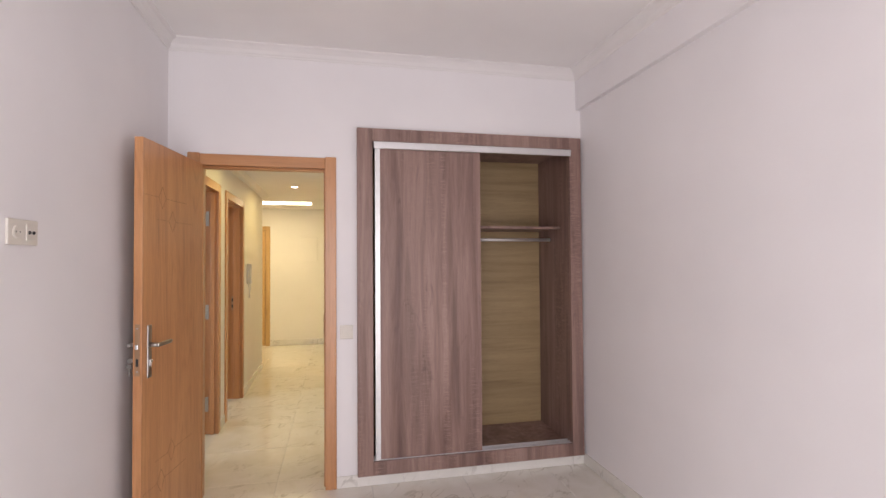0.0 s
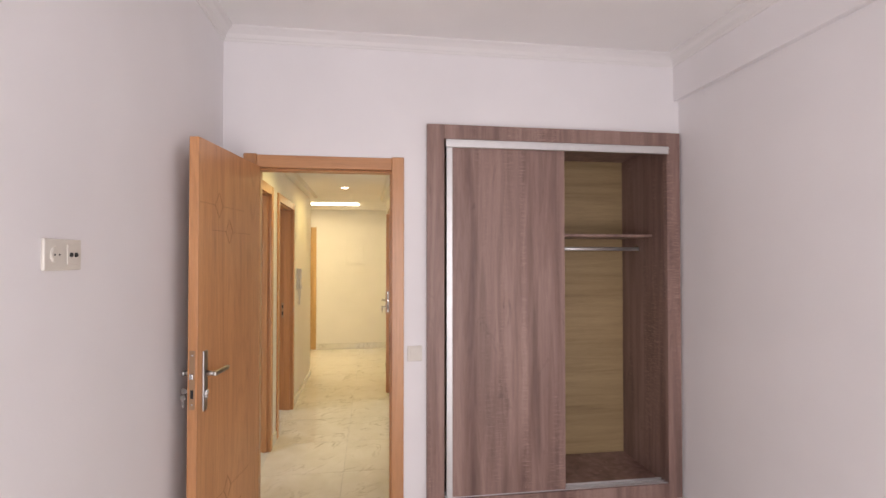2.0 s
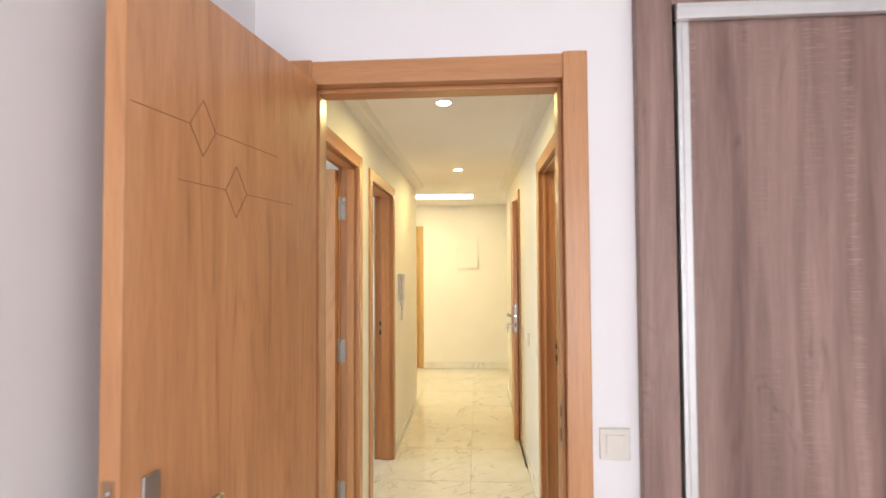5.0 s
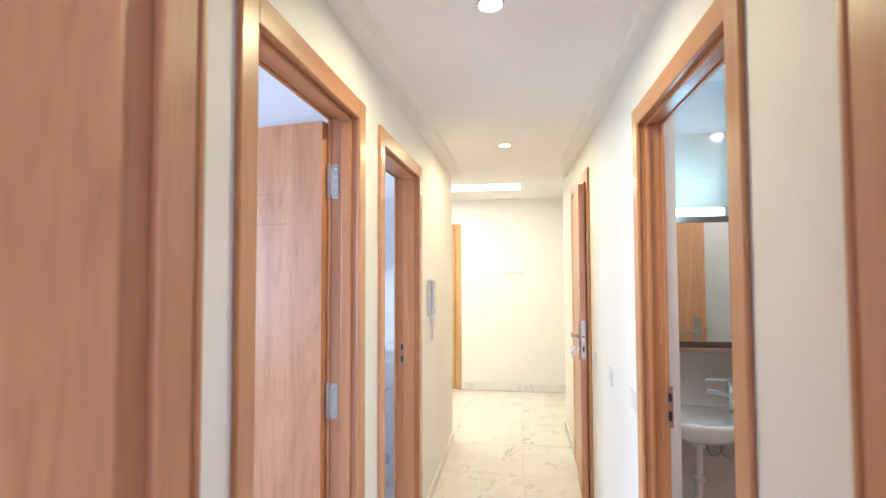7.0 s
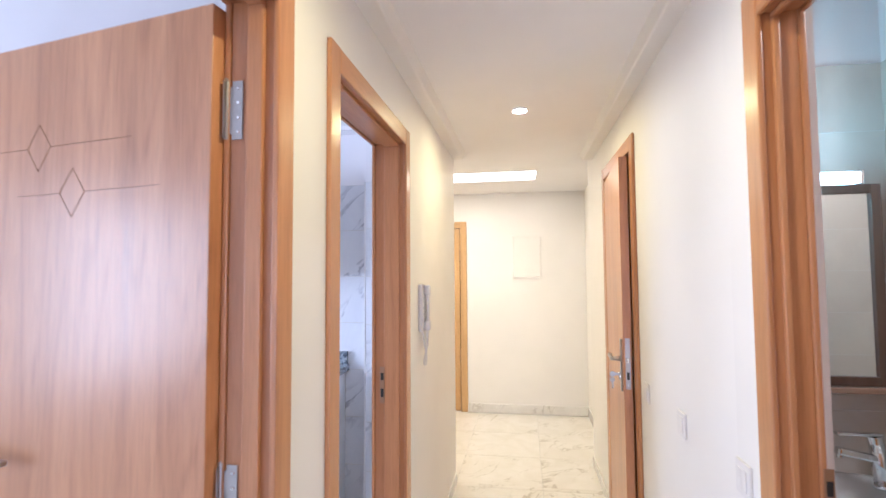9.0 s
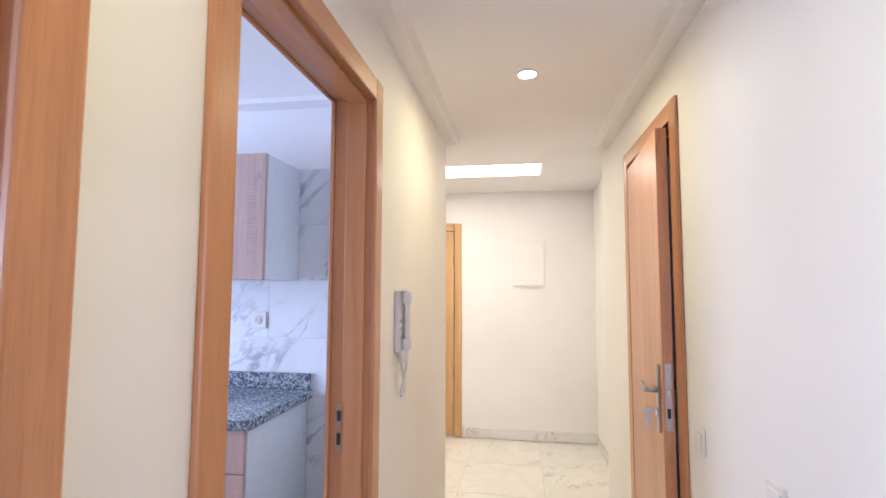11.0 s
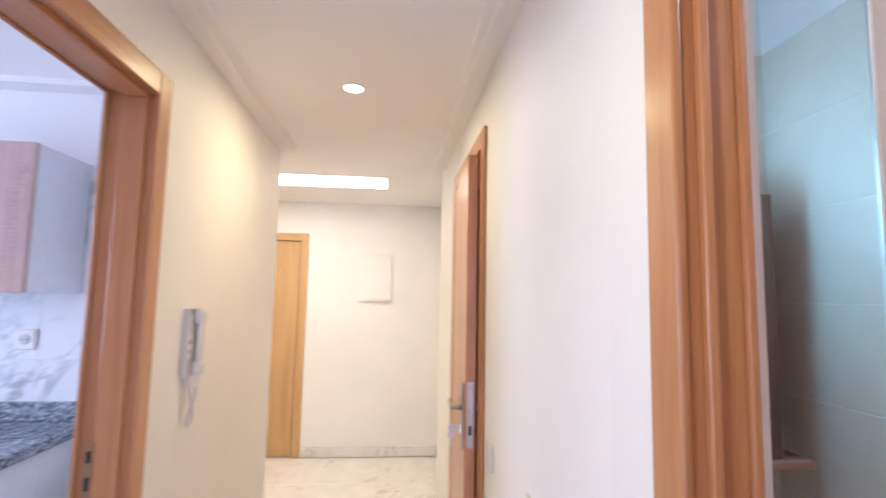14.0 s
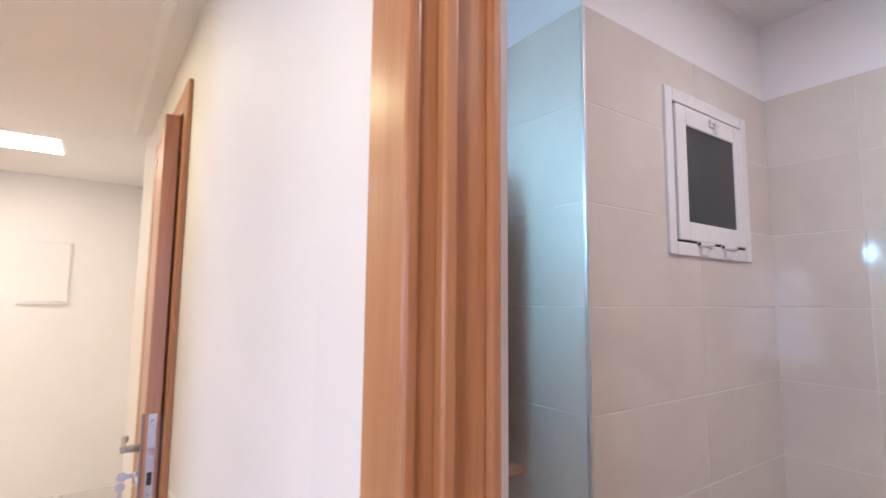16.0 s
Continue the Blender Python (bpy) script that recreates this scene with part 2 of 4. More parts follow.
bump(gn, gl, gb, noise_tex(gn, gl, coords(gn, gl), 140, 2), 0.5, 0.002)

# ---- mesh helpers ----


def solid(bm, x0, x1, y0, y1, z0, z1, bevel=0.0, m=None):
    x0, x1, y0, y1, z0, z1 = min(x0, x1), max(x0, x1), min(y0, y1), max(y0, y1), min(z0, z1), max(z0, z1)
    c = Matrix.LocRotScale(((x0 + x1) / 2, (y0 + y1) / 2, (z0 + z1) / 2), None, (x1 - x0, y1 - y0, z1 - z0))
    made = bmesh.ops.create_cube(bm, size=1, matrix=(m @ c) if m else c)["verts"]
    if bevel:
        edges = {e for v in made for e in v.link_edges}
        bmesh.ops.bevel(bm, geom=list(edges), offset=bevel, segments=2, affect="EDGES", profile=0.5)


def tube(bm, r0, r1, length, m, seg=20):
    """A cylinder or cone along its own z from 0 to length."""
    bmesh.ops.create_cone(bm, cap_ends=True, segments=seg, radius1=r0, radius2=r1, depth=length, matrix=m @ Matrix.Translation((0, 0, length / 2)))


def part(name, bm, mat, parent=None, label="", smooth=False):
    me = bpy.data.meshes.new(name)
    bmesh.ops.recalc_face_normals(bm, faces=bm.faces)
    bm.to_mesh(me)
    bm.free()
    me.materials.append(mat)
    if smooth:
        for f in me.polygons:
            f.use_smooth = True
    ob = new(name, me)
    if parent:
        ob.parent = parent
    if label:
        ob["label"] = label
    return ob


def block(name, dims, mat, parent=None, label="", bevel=0.002, m=None):
    bm = bmesh.new()
    solid(bm, *dims, bevel, m)
    return part(name, bm, mat, parent, label)


def thing(name, m, label, category, group="", kind=""):
    ob = new(name)
    ob.empty_display_size = 0.1
    ob.matrix_basis = m
    return tagged(ob, label, category, group, kind)


def sweep(name, points, radius, mat, parent=None, label="", seg=4):
    """A round wire or pipe through points."""
    cu = bpy.data.curves.new(name, "CURVE")
    cu.dimensions, cu.bevel_depth, cu.bevel_resolution, cu.use_fill_caps = "3D", radius, seg, True
    sp = cu.splines.new("POLY")
    sp.points.add(len(points) - 1)
    for p, q in zip(sp.points, points):
        p.co = (*q, 1)
    tmp = bpy.data.objects.new(name, cu)
    scene.collection.objects.link(tmp)
    me = bpy.data.meshes.new_from_object(tmp.evaluated_get(bpy.context.evaluated_depsgraph_get()))
    bpy.data.objects.remove(tmp)
    bpy.data.curves.remove(cu)
    me.materials.clear()
    me.materials.append(mat)
    for f in me.polygons:
        f.use_smooth = True
    ob = new(name, me)
    if parent:
        ob.parent = parent
    if label:
        ob["label"] = label
    return ob


def bow(points, n=10):
    """A smooth line through a few points (Catmull-Rom)."""
    p = [Vector(q) for q in points]
    p = [2 * p[0] - p[1], *p, 2 * p[-1] - p[-2]]
    out = []
    for a, b, c, d in zip(p, p[1:], p[2:], p[3:]):
        for i in range(n):
            t = i / n
            out.append(0.5 * (2 * b + (c - a) * t + (2 * a - 5 * b + 4 * c - d) * t * t + (3 * b - a - 3 * c + d) * t ** 3))
    return out + [p[-2]]


def wall(name, start, end, z0, z1, thick, mat, holes=(), label=""):
    """A wall from start to end (x, y); its seen face runs along that line and its body lies to the left of it. holes: (u0, u1, z0, z1)."""
    s, e = Vector(start), Vector(end)
    length = (e - s).length
    us = sorted({0, length, *(h[0] for h in holes), *(h[1] for h in holes)})
    zs = sorted({z0, z1, *(h[2] for h in holes), *(h[3] for h in holes)})
    us, zs = [u for u in us if 0 <= u <= length], [z for z in zs if z0 <= z <= z1]

    def full(i, k):
        if not (0 <= i < len(us) - 1 and 0 <= k < len(zs) - 1):
            return False
        u, z = (us[i] + us[i + 1]) / 2, (zs[k] + zs[k + 1]) / 2
        return not any(h[0] < u < h[1] and h[2] < z < h[3] for h in holes)

    bm, cache = bmesh.new(), {}

    def v(i, k, d):
        key = (i, k, d)
        if key not in cache:
            cache[key] = bm.verts.new((us[i], d * thick, zs[k]))
        return cache[key]

    for i in range(len(us) - 1):
        for k in range(len(zs) - 1):
            if not full(i, k):
                continue
            bm.faces.new((v(i, k, 0), v(i + 1, k, 0), v(i + 1, k + 1, 0), v(i, k + 1, 0)))
            bm.faces.new((v(i, k, 1), v(i, k + 1, 1), v(i + 1, k + 1, 1), v(i + 1, k, 1)))
            for (di, dk, a, b) in ((-1, 0, (i, k), (i, k + 1)), (1, 0, (i + 1, k), (i + 1, k + 1)), (0, -1, (i, k), (i + 1, k)), (0, 1, (i, k + 1), (i + 1, k + 1))):
                if not full(i + di, k + dk):
                    bm.faces.new((v(*a, 0), v(*b, 0), v(*b, 1), v(*a, 1)))
    ob = part(name, bm, mat)
    d = e - s
    ob.matrix_basis = pose(s.x, s.y, 0, 0, 0, math.degrees(math.atan2(d.y, d.x)))
    return tagged(ob, label, "wall", kind="structure")


def slab(name, x0, x1, y0, y1, z0, z1, mat, label, category):
    bm = bmesh.new()
    solid(bm, x0, x1, y0, y1, z0, z1)
    return tagged(part(name, bm, mat), label, category, kind="structure")


# ---- plan ----
YW = 3.0            # end wall of the bedroom
YC = 3.12           # corridor's near end
XBL, XBR = -0.988, 1.715
XL = -0.98          # corridor's left wall
YK = 6.15           # kitchen's tiled wall
YF = 8.65           # far wall of the hall
HB, HC, HBATH = 2.79, 2.345, 2.42


SLANT = 0.011


def xr(y):
    """The corridor's other wall, which leans in a little past the bathroom door."""
    return 0.05 if y < 4.7 else 0.05 - SLANT * (y - 4.7)


# ---- structure ----
wall("wall_bedroom_end", (-1.12, YW), (1.835, YW), 0, HB + 0.1, 0.12, PAINT, [(0.29, 1.075, -0.01, 2.05), (1.32, 2.76, 0.12, 2.25)], "white painted bedroom wall with doorway and wardrobe niche")
wall("wall_bedroom_left", (XBL, -1.3), (XBL, YW), 0, HB + 0.1, 0.12, PAINT, (), "plain white painted bedroom wall")
wall("wall_bedroom_right", (XBR, YW), (XBR, -1.3), 0, HB + 0.1, 0.12, PAINT, (), "plain white painted bedroom wall under a beam")
wall("wall_bedroom_window", (XBR + 0.12, -1.3), (XBL - 0.12, -1.3), 0, HB + 0.1, 0.15, PAINT, [(0.7, 2.78, 0.08, 2.26)], "white painted bedroom wall with a wide balcony opening")
wall("wall_corridor_left", (XL, YC), (XL, 6.85), 0, 2.7, 0.11, CREAM, [(0.4, 1.15, -0.01, 2.05), (1.446, 2.241, -0.01, 2.05)], "cream painted corridor wall with two doorways")
wall("wall_corridor_bath", (0.05, 4.7), (0.05, YC), 0, 2.7, 0.11, CREAM, [(0.2, 1.03, -0.01, 2.05)], "cream painted corridor wall beside the bathroom door")
wall("wall_corridor_right", (xr(7.3), 7.3), (0.05, 4.7), 0, 2.7, 0.19, CREAM, [(0.775, 1.535, -0.01, 2.075)], "cream painted corridor wall with a doorway")
wall("wall_hall_far", (-3.1, YF), (0.3, YF), 0, 2.7, 0.12, CREAM, [(1.0, 1.957, -0.01, 2.0)], "cream painted end wall of the hall")
wall("wall_hall_right", (0.15, YF), (0.15, 6.9), 0, 2.7, 0.12, CREAM, (), "cream painted hall wall")
wall("wall_hall_near", (-1.09, 6.85), (-3.1, 6.85), 0, 2.7, 0.1, CREAM, (), "cream painted hall wall")
wall("wall_hall_left", (-3.0, 6.85), (-3.0, YF), 0, 2.7, 0.1, CREAM, (), "cream painted hall wall")
wall("wall_bath_mirror", (0.16, 5.16), (0.82, 5.16), 0, 2.6, 0.1, PAINT, (), "bathroom wall behind the mirror")
wall("wall_bath_side", (0.715, 5.16), (0.715, 4.85), 0, 2.6, 0.1, PAINT, (), "short tiled bathroom wall beside the basin")
wall("wall_bath_window", (0.815, 4.85), (1.77, 4.85), 0, 2.6, 0.12, PAINT, [(0.235, 0.635, 1.635, 2.02)], "bathroom wall with a small window")
wall("wall_bath_right", (1.65, 4.85), (1.65, 3.64), 0, 2.6, 0.12, PAINT, (), "tiled bathroom wall")
wall("wall_bath_near", (1.77, 3.64), (0.16, 3.64), 0, 2.6, 0.03, PAINT, (), "tiled bathroom wall")
wall("wall_partition_second_bedroom", (-4.2, 4.42), (-1.09, 4.42), 0, 2.7, 0.08, PAINT, (), "white painted partition wall")
wall("wall_kitchen_far", (-4.2, YK), (-1.09, YK), 0, 2.7, 0.12, PAINT, (), "kitchen wall behind the cabinets")
wall("wall_kitchen_column", (-1.385, 6.06), (-1.09, 6.06), 0, 2.7, 0.085, PAINT, (), "short tiled column beside the kitchen worktop")
wall("wall_kitchen_left", (-4.1, 4.5), (-4.1, YK), 0, 2.7, 0.12, PAINT, [(0.2, 1.4, 0.95, 2.05)], "kitchen wall with an unseen, assumed window opening")
wall("wall_second_bedroom_left", (-4.1, 1.6), (-4.1, 4.42), 0, 2.7, 0.12, PAINT, [(0.42, 1.52, 0.73, 2.03)], "white painted wall with a window opening")
wall("wall_second_bedroom_window", (-1.12, 1.65), (-4.2, 1.65), 0, 2.7, 0.12, PAINT, (), "white painted wall of the second bedroom")
wall("wall_store_far", (0.07, 7.3), (1.6, 7.3), 0, 2.6, 0.1, PAINT, (), "white wall of the small side room")
wall("wall_store_right", (1.5, 7.3), (1.5, 5.26), 0, 2.6, 0.1, PAINT, (), "white wall of the small side room")

slab("floor", -4.3, 2.0, -2.6, 8.8, -0.15, -0.0018, GROUT, "tiled floor with pale grout joints", "floor")
slab("ceiling_bedroom", -1.12, 1.84, -1.45, YW + 0.05, HB, HB + 0.08, CEIL, "flat white bedroom ceiling", "ceiling")
slab("ceiling_corridor", -3.1, 0.3, YC - 0.06, YF + 0.05, HC, HC + 0.06, CEIL, "flat white corridor and hall ceiling", "ceiling")
slab("ceiling_bath", 0.14, 1.86, 3.6, 5.2, HBATH, HBATH + 0.06, CEIL, "flat white bathroom ceiling", "ceiling")
slab("ceiling_kitchen", -4.22, -1.05, 4.46, 6.2, 2.5, 2.56, CEIL, "flat white kitchen ceiling", "ceiling")
slab("ceiling_second_bedroom", -4.22, -1.08, 1.55, 4.46, 2.62, 2.68, CEIL, "flat white ceiling of the second bedroom", "ceiling")
slab("ceiling_store", 0.1, 1.6, 5.2, 7.1, 2.5, 2.56, CEIL, "flat white ceiling of the small side room", "ceiling")
slab("trim_bedroom_beam", XBR - 0.035, XBR, -1.3, YW, 2.51, HB, PAINT, "white plastered beam along the wall", "beam")
slab("trim_kitchen_beam", -4.1, -1.09, YK - 0.1, YK, 2.32, 2.5, PAINT, "white plastered beam above the kitchen tiles", "beam")


def moulding(name, start, end, profile, mat, label):
    """A profile of (out, z) swept along a straight wall; out points to the right of start-end."""
    s, e = Vector(start), Vector(end)
    d = (e - s).normalized()
    o = Vector((d.y, -d.x))
    bm = bmesh.new()
    rings = []
    for p in (s, e):
        rings.append([bm.verts.new((p.x + o.x * a, p.y + o.y * a, z)) for a, z in profile])
    k = len(profile)
    for i in range(k):
        j = (i + 1) % k
        bm.faces.new((rings[0][i], rings[0][j], rings[1][j], rings[1][i]))
    bm.faces.new(rings[0])
    bm.faces.new(rings[1][::-1])
    return tagged(part(name, bm, mat), label, "moulding", kind="structure")


COVE = [(0, HB), (0, HB - 0.07), (0.006, HB - 0.069), (0.009, HB - 0.058), (0.014, HB - 0.054), (0.022, HB - 0.034), (0.04, HB - 0.018), (0.052, HB - 0.012), (0.06, HB - 0.008), (0.062, HB)]
moulding("trim_cornice", (XBL, YW), (XBR - 0.035, YW), COVE, PLASTER, "white stepped plaster cornice")
moulding("trim_cornice", (XBR - 0.035, YW), (XBR - 0.035, -1.3), COVE, PLASTER, "white stepped plaster cornice")
moulding("trim_cornice", (XBL, -1.3), (XBL, YW), COVE, PLASTER, "white stepped plaster cornice")
STRIP = [(0, HC - 0.04), (0, HC), (0.09, HC), (0.086, HC - 0.006), (0.07, HC - 0.036), (0.064, HC - 0.04)]
moulding("trim_ceiling_edge", (XL, YC), (XL, 6.85), STRIP, CREAM, "flat cream plaster ledge along the ceiling edge")
moulding("trim_ceiling_edge", (0.05, 4.7), (0.05, YC), STRIP, CREAM, "flat cream plaster ledge along the ceiling edge")
moulding("trim_ceiling_edge", (xr(7.05), 7.05), (0.05, 4.7), STRIP, CREAM, "flat cream plaster ledge along the ceiling edge")

# ---- door frames and doors ----
OAKLABEL = "orange varnished oak door frame with flat casings"


def door_frame(name, m, w, h, depth, label=OAKLABEL, back=True, front=True, horn=0.0, rebate="back", up=None, across=None):
    """Local x along the opening from 0 to w, y into the wall, z up. The leaf shuts into a rebate on one side."""
    up, across = up or OAK, across or OAKX
    f = thing(name, m, label, "door frame", kind="structure")
    t, c, k = 0.03, 0.078, 0.014
    s0, s1 = (0.018, depth - 0.042) if rebate == "back" else (0.042, depth - 0.018)
    for x0, x1 in ((-t, -k), (w + k, w + t)):
        block("jamb", (x0, x1, 0.0, depth, 0, h + t), up, f)
    block("head", (-k, w + k, 0.0, depth, h + k, h + t), across, f)
    block("stop", (-k, 0, s0, s1, 0, h), up, f, "", 0.003)
    block("stop", (w, w + k, s0, s1, 0, h), up, f, "", 0.003)
    block("stop", (-k, w + k, s0, s1, h, h + k), across, f, "", 0.003)
    for on, y0, y1 in ((front, -0.014, 0.0), (back, depth, depth + 0.014)):
        if on:
            block("casing", (-c, -0.008, y0, y1, 0, h + c + horn), up, f, "", 0.004)
            block("casing", (w + 0.008, w + c, y0, y1, 0, h + c + horn), up, f, "", 0.004)
            block("casing", (-0.008, w + 0.008, y0 + 0.001, y1, h + 0.008, h + c), across, f, "", 0.004)
    return f


def strike(f, x, depth, z):
    """The steel strike plate in a jamb, with two dark slots."""
    s = 1 if x < 0.2 else -1
    p = block("strike_plate", (x, x + 0.002 * s, depth - 0.01, depth + 0.01, z - 0.075, z + 0.075), BRONZE, f, "dull bronze strike plate", 0.0006)
    block("slot", (x + 0.001 * s, x + 0.0032 * s, depth - 0.006, depth + 0.006, z + 0.02, z + 0.05), DARK, p, "dark latch slot", 0)
    block("slot", (x + 0.001 * s, x + 0.0032 * s, depth - 0.006, depth + 0.006, z - 0.05, z - 0.015), DARK, p, "dark bolt slot", 0)


def diamond(bm, y, u, z, w, h, t=0.0017):
    """Four strips that make an engraved lozenge on the plane y."""
    p = [Vector((u - w, z)), Vector((u, z + h)), Vector((u + w, z)), Vector((u, z - h))]
    for a, b in zip(p, p[1:] + p[:1]):
        strip(bm, y, a, b, t)


def strip(bm, y, a, b, t=0.0017):
    a, b = Vector(a), Vector(b)
    d = b - a
    m = pose((a.x + b.x) / 2, y, (a.y + b.y) / 2, 0, -math.degrees(math.atan2(d.y, d.x)), 0)
    solid(bm, -d.length / 2, d.length / 2, -0.0006, 0.0006, -t / 2, t / 2, 0, m)


def handle(parent, w, face, out, keys):
    """A long steel plate with a lever, a key hole and perhaps keys. out: +1 or -1, the way that the face looks along y."""
    x, z = w - 0.06, 1.028
    p = block("handle_plate", (x - 0.018, x + 0.018, face, face + 0.007 * out, z - 0.135, z + 0.115), STEEL, parent, "brushed steel handle plate", 0.003)
    bm = bmesh.new()
    tube(bm, 0.012, 0.009, 0.042, pose(x, face + 0.006 * out, z + 0.02, -90 * out, 0, 0))
    part("lever_neck", bm, STEEL, p, "", True)
    bm = bmesh.new()
    solid(bm, x - 0.115, x + 0.011, face + 0.04 * out, face + 0.054 * out, z + 0.01, z + 0.03, 0.005)
    solid(bm, x - 0.132, x - 0.1, face + 0.034 * out, face + 0.05 * out, z + 0.014, z + 0.028, 0.004, pose(0, 0, 0))
    part("lever", bm, STEEL, p, "brushed steel lever")
    bm = bmesh.new()
    tube(bm, 0.0085, 0.0085, 0.012, pose(x, face + 0.004 * out, z - 0.055, -90 * out, 0, 0), 16)
    solid(bm, x - 0.004, x + 0.004, face, face + 0.015 * out, z - 0.083, z - 0.055, 0.001)
    part("lock_cylinder", bm, CHROME, p, "", True)
    if keys:
        bm = bmesh.new()
        solid(bm, x - 0.0012, x + 0.0012, face + 0.012 * out, face + 0.034 * out, z - 0.062, z - 0.05, 0.0005)
        tube(bm, 0.013, 0.013, 0.0025, pose(x - 0.001, face + 0.045 * out, z - 0.056, 0, 90, 0), 18)
        tube(bm, 0.012, 0.012, 0.0025, pose(x + 0.003, face + 0.047 * out, z - 0.082, 0, 90, 0), 18)
        solid(bm, x + 0.003, x + 0.0055, face + 0.042 * out, face + 0.051 * out, z - 0.125, z - 0.092, 0.0005)
        part("key", bm, STEEL, p, "two small steel keys")


def door_leaf(name, m, w, h, label, category="door", key_side=-1, pattern=1.0, other_handle=True):
    """Hinge line at the origin; the leaf runs along x to w, is 40 mm thick towards y."""
    d = thing(name, m, label, category)
    plate = STEEL if not pattern else BRONZE
    bm = bmesh.new()
    solid(bm, 0.002, w, 0.0, 0.04, 0.008, h, 0.002)
    part("panel", bm, DOOROAK, d)
    if pattern:
        for face in (-0.0002, 0.0402):
            bm = bmesh.new()
            for z1, flip in ((1.765, 1), (0.355, -1)):
                u1, u2 = w - 0.17 * pattern, w - 0.268 * pattern
                z2 = z1 - 0.112 * flip
                k = 0.034 * pattern
                diamond(bm, face, u1, z1, k, 0.056)
                diamond(bm, face, u2, z2, k, 0.056)
                strip(bm, face, (w - 0.012, z1), (u1 + k, z1))
                strip(bm, face, (u1 - k, z1), (w - 0.42 * pattern, z1))
                strip(bm, face, (w - 0.11 * pattern, z2), (u2 + k, z2))
                strip(bm, face, (u2 - k, z2), (w - 0.49 * pattern, z2))
            part("engraved_lines", bm, GROOVE, d, "thin engraved lozenges and lines")
    bm = bmesh.new()
    solid(bm, w - 0.001, w + 0.0018, 0.009, 0.031, 0.913, 1.153, 0.0006)
    lp = part("lock_plate", bm, plate, d, "lock face plate on the door edge")
    block("latch", (w, w + 0.011, 0.013, 0.027, 1.038, 1.06), CHROME, lp, "", 0.002)
    block("slot", (w + 0.001, w + 0.0024, 0.014, 0.026, 0.958, 0.993), DARK, lp, "", 0)
    for zz in (0.933, 1.133):
        bm = bmesh.new()
        tube(bm, 0.004, 0.003, 0.0015, pose(w + 0.0017, 0.02, zz, 0, 90, 0), 12)
        part("screw", bm, CHROME, lp)
    handle(d, w, 0.0, -1, key_side == -1)
    if other_handle:
        handle(d, w, 0.04, 1, key_side == 1)
    return d


def hinge(parent, m):
    """A steel butt hinge: two leaves and a knuckle, 0.12 m tall, at the local place m."""
    bm = bmesh.new()
    tube(bm, 0.0065, 0.0065, 0.124, m @ pose(0, 0, -0.062), 14)
    tube(bm, 0.007, 0.004, 0.008, m @ pose(0, 0, 0.062), 14)
    solid(bm, 0.003, 0.014, -0.0012, 0.0012, -0.06, 0.06, 0.0005, m)
    solid(bm, -0.0014, 0.0014, 0.003, 0.012, -0.05, 0.05, 0.0005, m)
    solid(bm, -0.0014, 0.0014, 0.012, 0.036, -0.062, 0.062, 0.0005, m)
    h = part("hinge", bm, STEEL, parent, "steel butt hinge")
    for k in (-0.046, -0.016, 0.016, 0.046):
        bm = bmesh.new()
        tube(bm, 0.004, 0.003, 0.0012, m @ pose(0.0014, 0.026, k, 0, 90, 0), 10)
        part("screw", bm, CHROME, h)


df = door_frame("door_frame_bedroom", pose(-0.8, YW, 0), 0.722, 2.022, 0.12, horn=0.006, rebate="front")
strike(df, 0.722, 0.03, 1.03)
door_leaf("bedroom_door", pose(-0.826, 2.98, 0, 0, 0, -98.5), 0.665, 2.032, "orange varnished oak door with engraved lozenges, standing open against the wall", key_side=-1, pattern=1.08)

df = door_frame("door_frame_second_bedroom", pose(XL, 3.552, 0, 0, 0, 90), 0.683, 2.022, 0.096)
for z in (0.25, 1.02, 1.805):
    hinge(df, pose(0.695, 0.104, z, 0, 0, 180))
door_leaf("second_bedroom_door", pose(-1.088, 4.252, 0, 0, 0, 170.5), 0.715, 2.02, "orange varnished oak door with engraved lozenges, opened square into a bedroom", key_side=0, pattern=1.18)

df = door_frame("door_frame_kitchen", pose(XL, 4.596, 0, 0, 0, 90), 0.735, 2.01, 0.125)
strike(df, 0.735, 0.09, 1.005)
df = door_frame("door_frame_bathroom", pose(0.05, 4.475, 0, 0, 0, -90), 0.78, 2.02, 0.074)
strike(df, 0.0, 0.085, 0.98)
door_leaf("bathroom_door", pose(0.15, 3.702, 0, 0, 0, 2), 0.745, 2.015, "orange varnished oak door opened against the bathroom wall", key_side=0)
M3 = pose(xr(6.495), 6.495, 0, 0, 0, -90 + math.degrees(math.atan(SLANT)))
df = door_frame("door_frame_side_room", M3, 0.7, 2.045, 0.125, rebate="front")
door_leaf("side_room_door", M3 @ pose(0.003, -0.012, 0, 0, 0, -3.8), 0.692, 2.03, "orange varnished oak door left ajar with keys in its lock", key_side=-1, pattern=0)
df = door_frame("door_frame_entrance", pose(-2.075, YF, 0), 0.895, 1.965, 0.12, "light oak frame of the entrance door", back=False, rebate="front", up=LIGHTOAK, across=LIGHTOAKX)
ent = thing("entrance_door", pose(-2.075, YF + 0.03, 0), "closed light oak entrance door in the hall end wall", "door")
block("panel", (0.0, 0.895, -0.02, 0.02, 0.006, 1.968), LIGHTOAK, ent)
# the shade between leaf and head is painted on as a near-black strip
block("top_gap", (-0.012, 0.907, -0.0215, -0.02, 1.968, 1.978), DARK, ent, "near-black strip painting the shade in the gap over the door", 0)
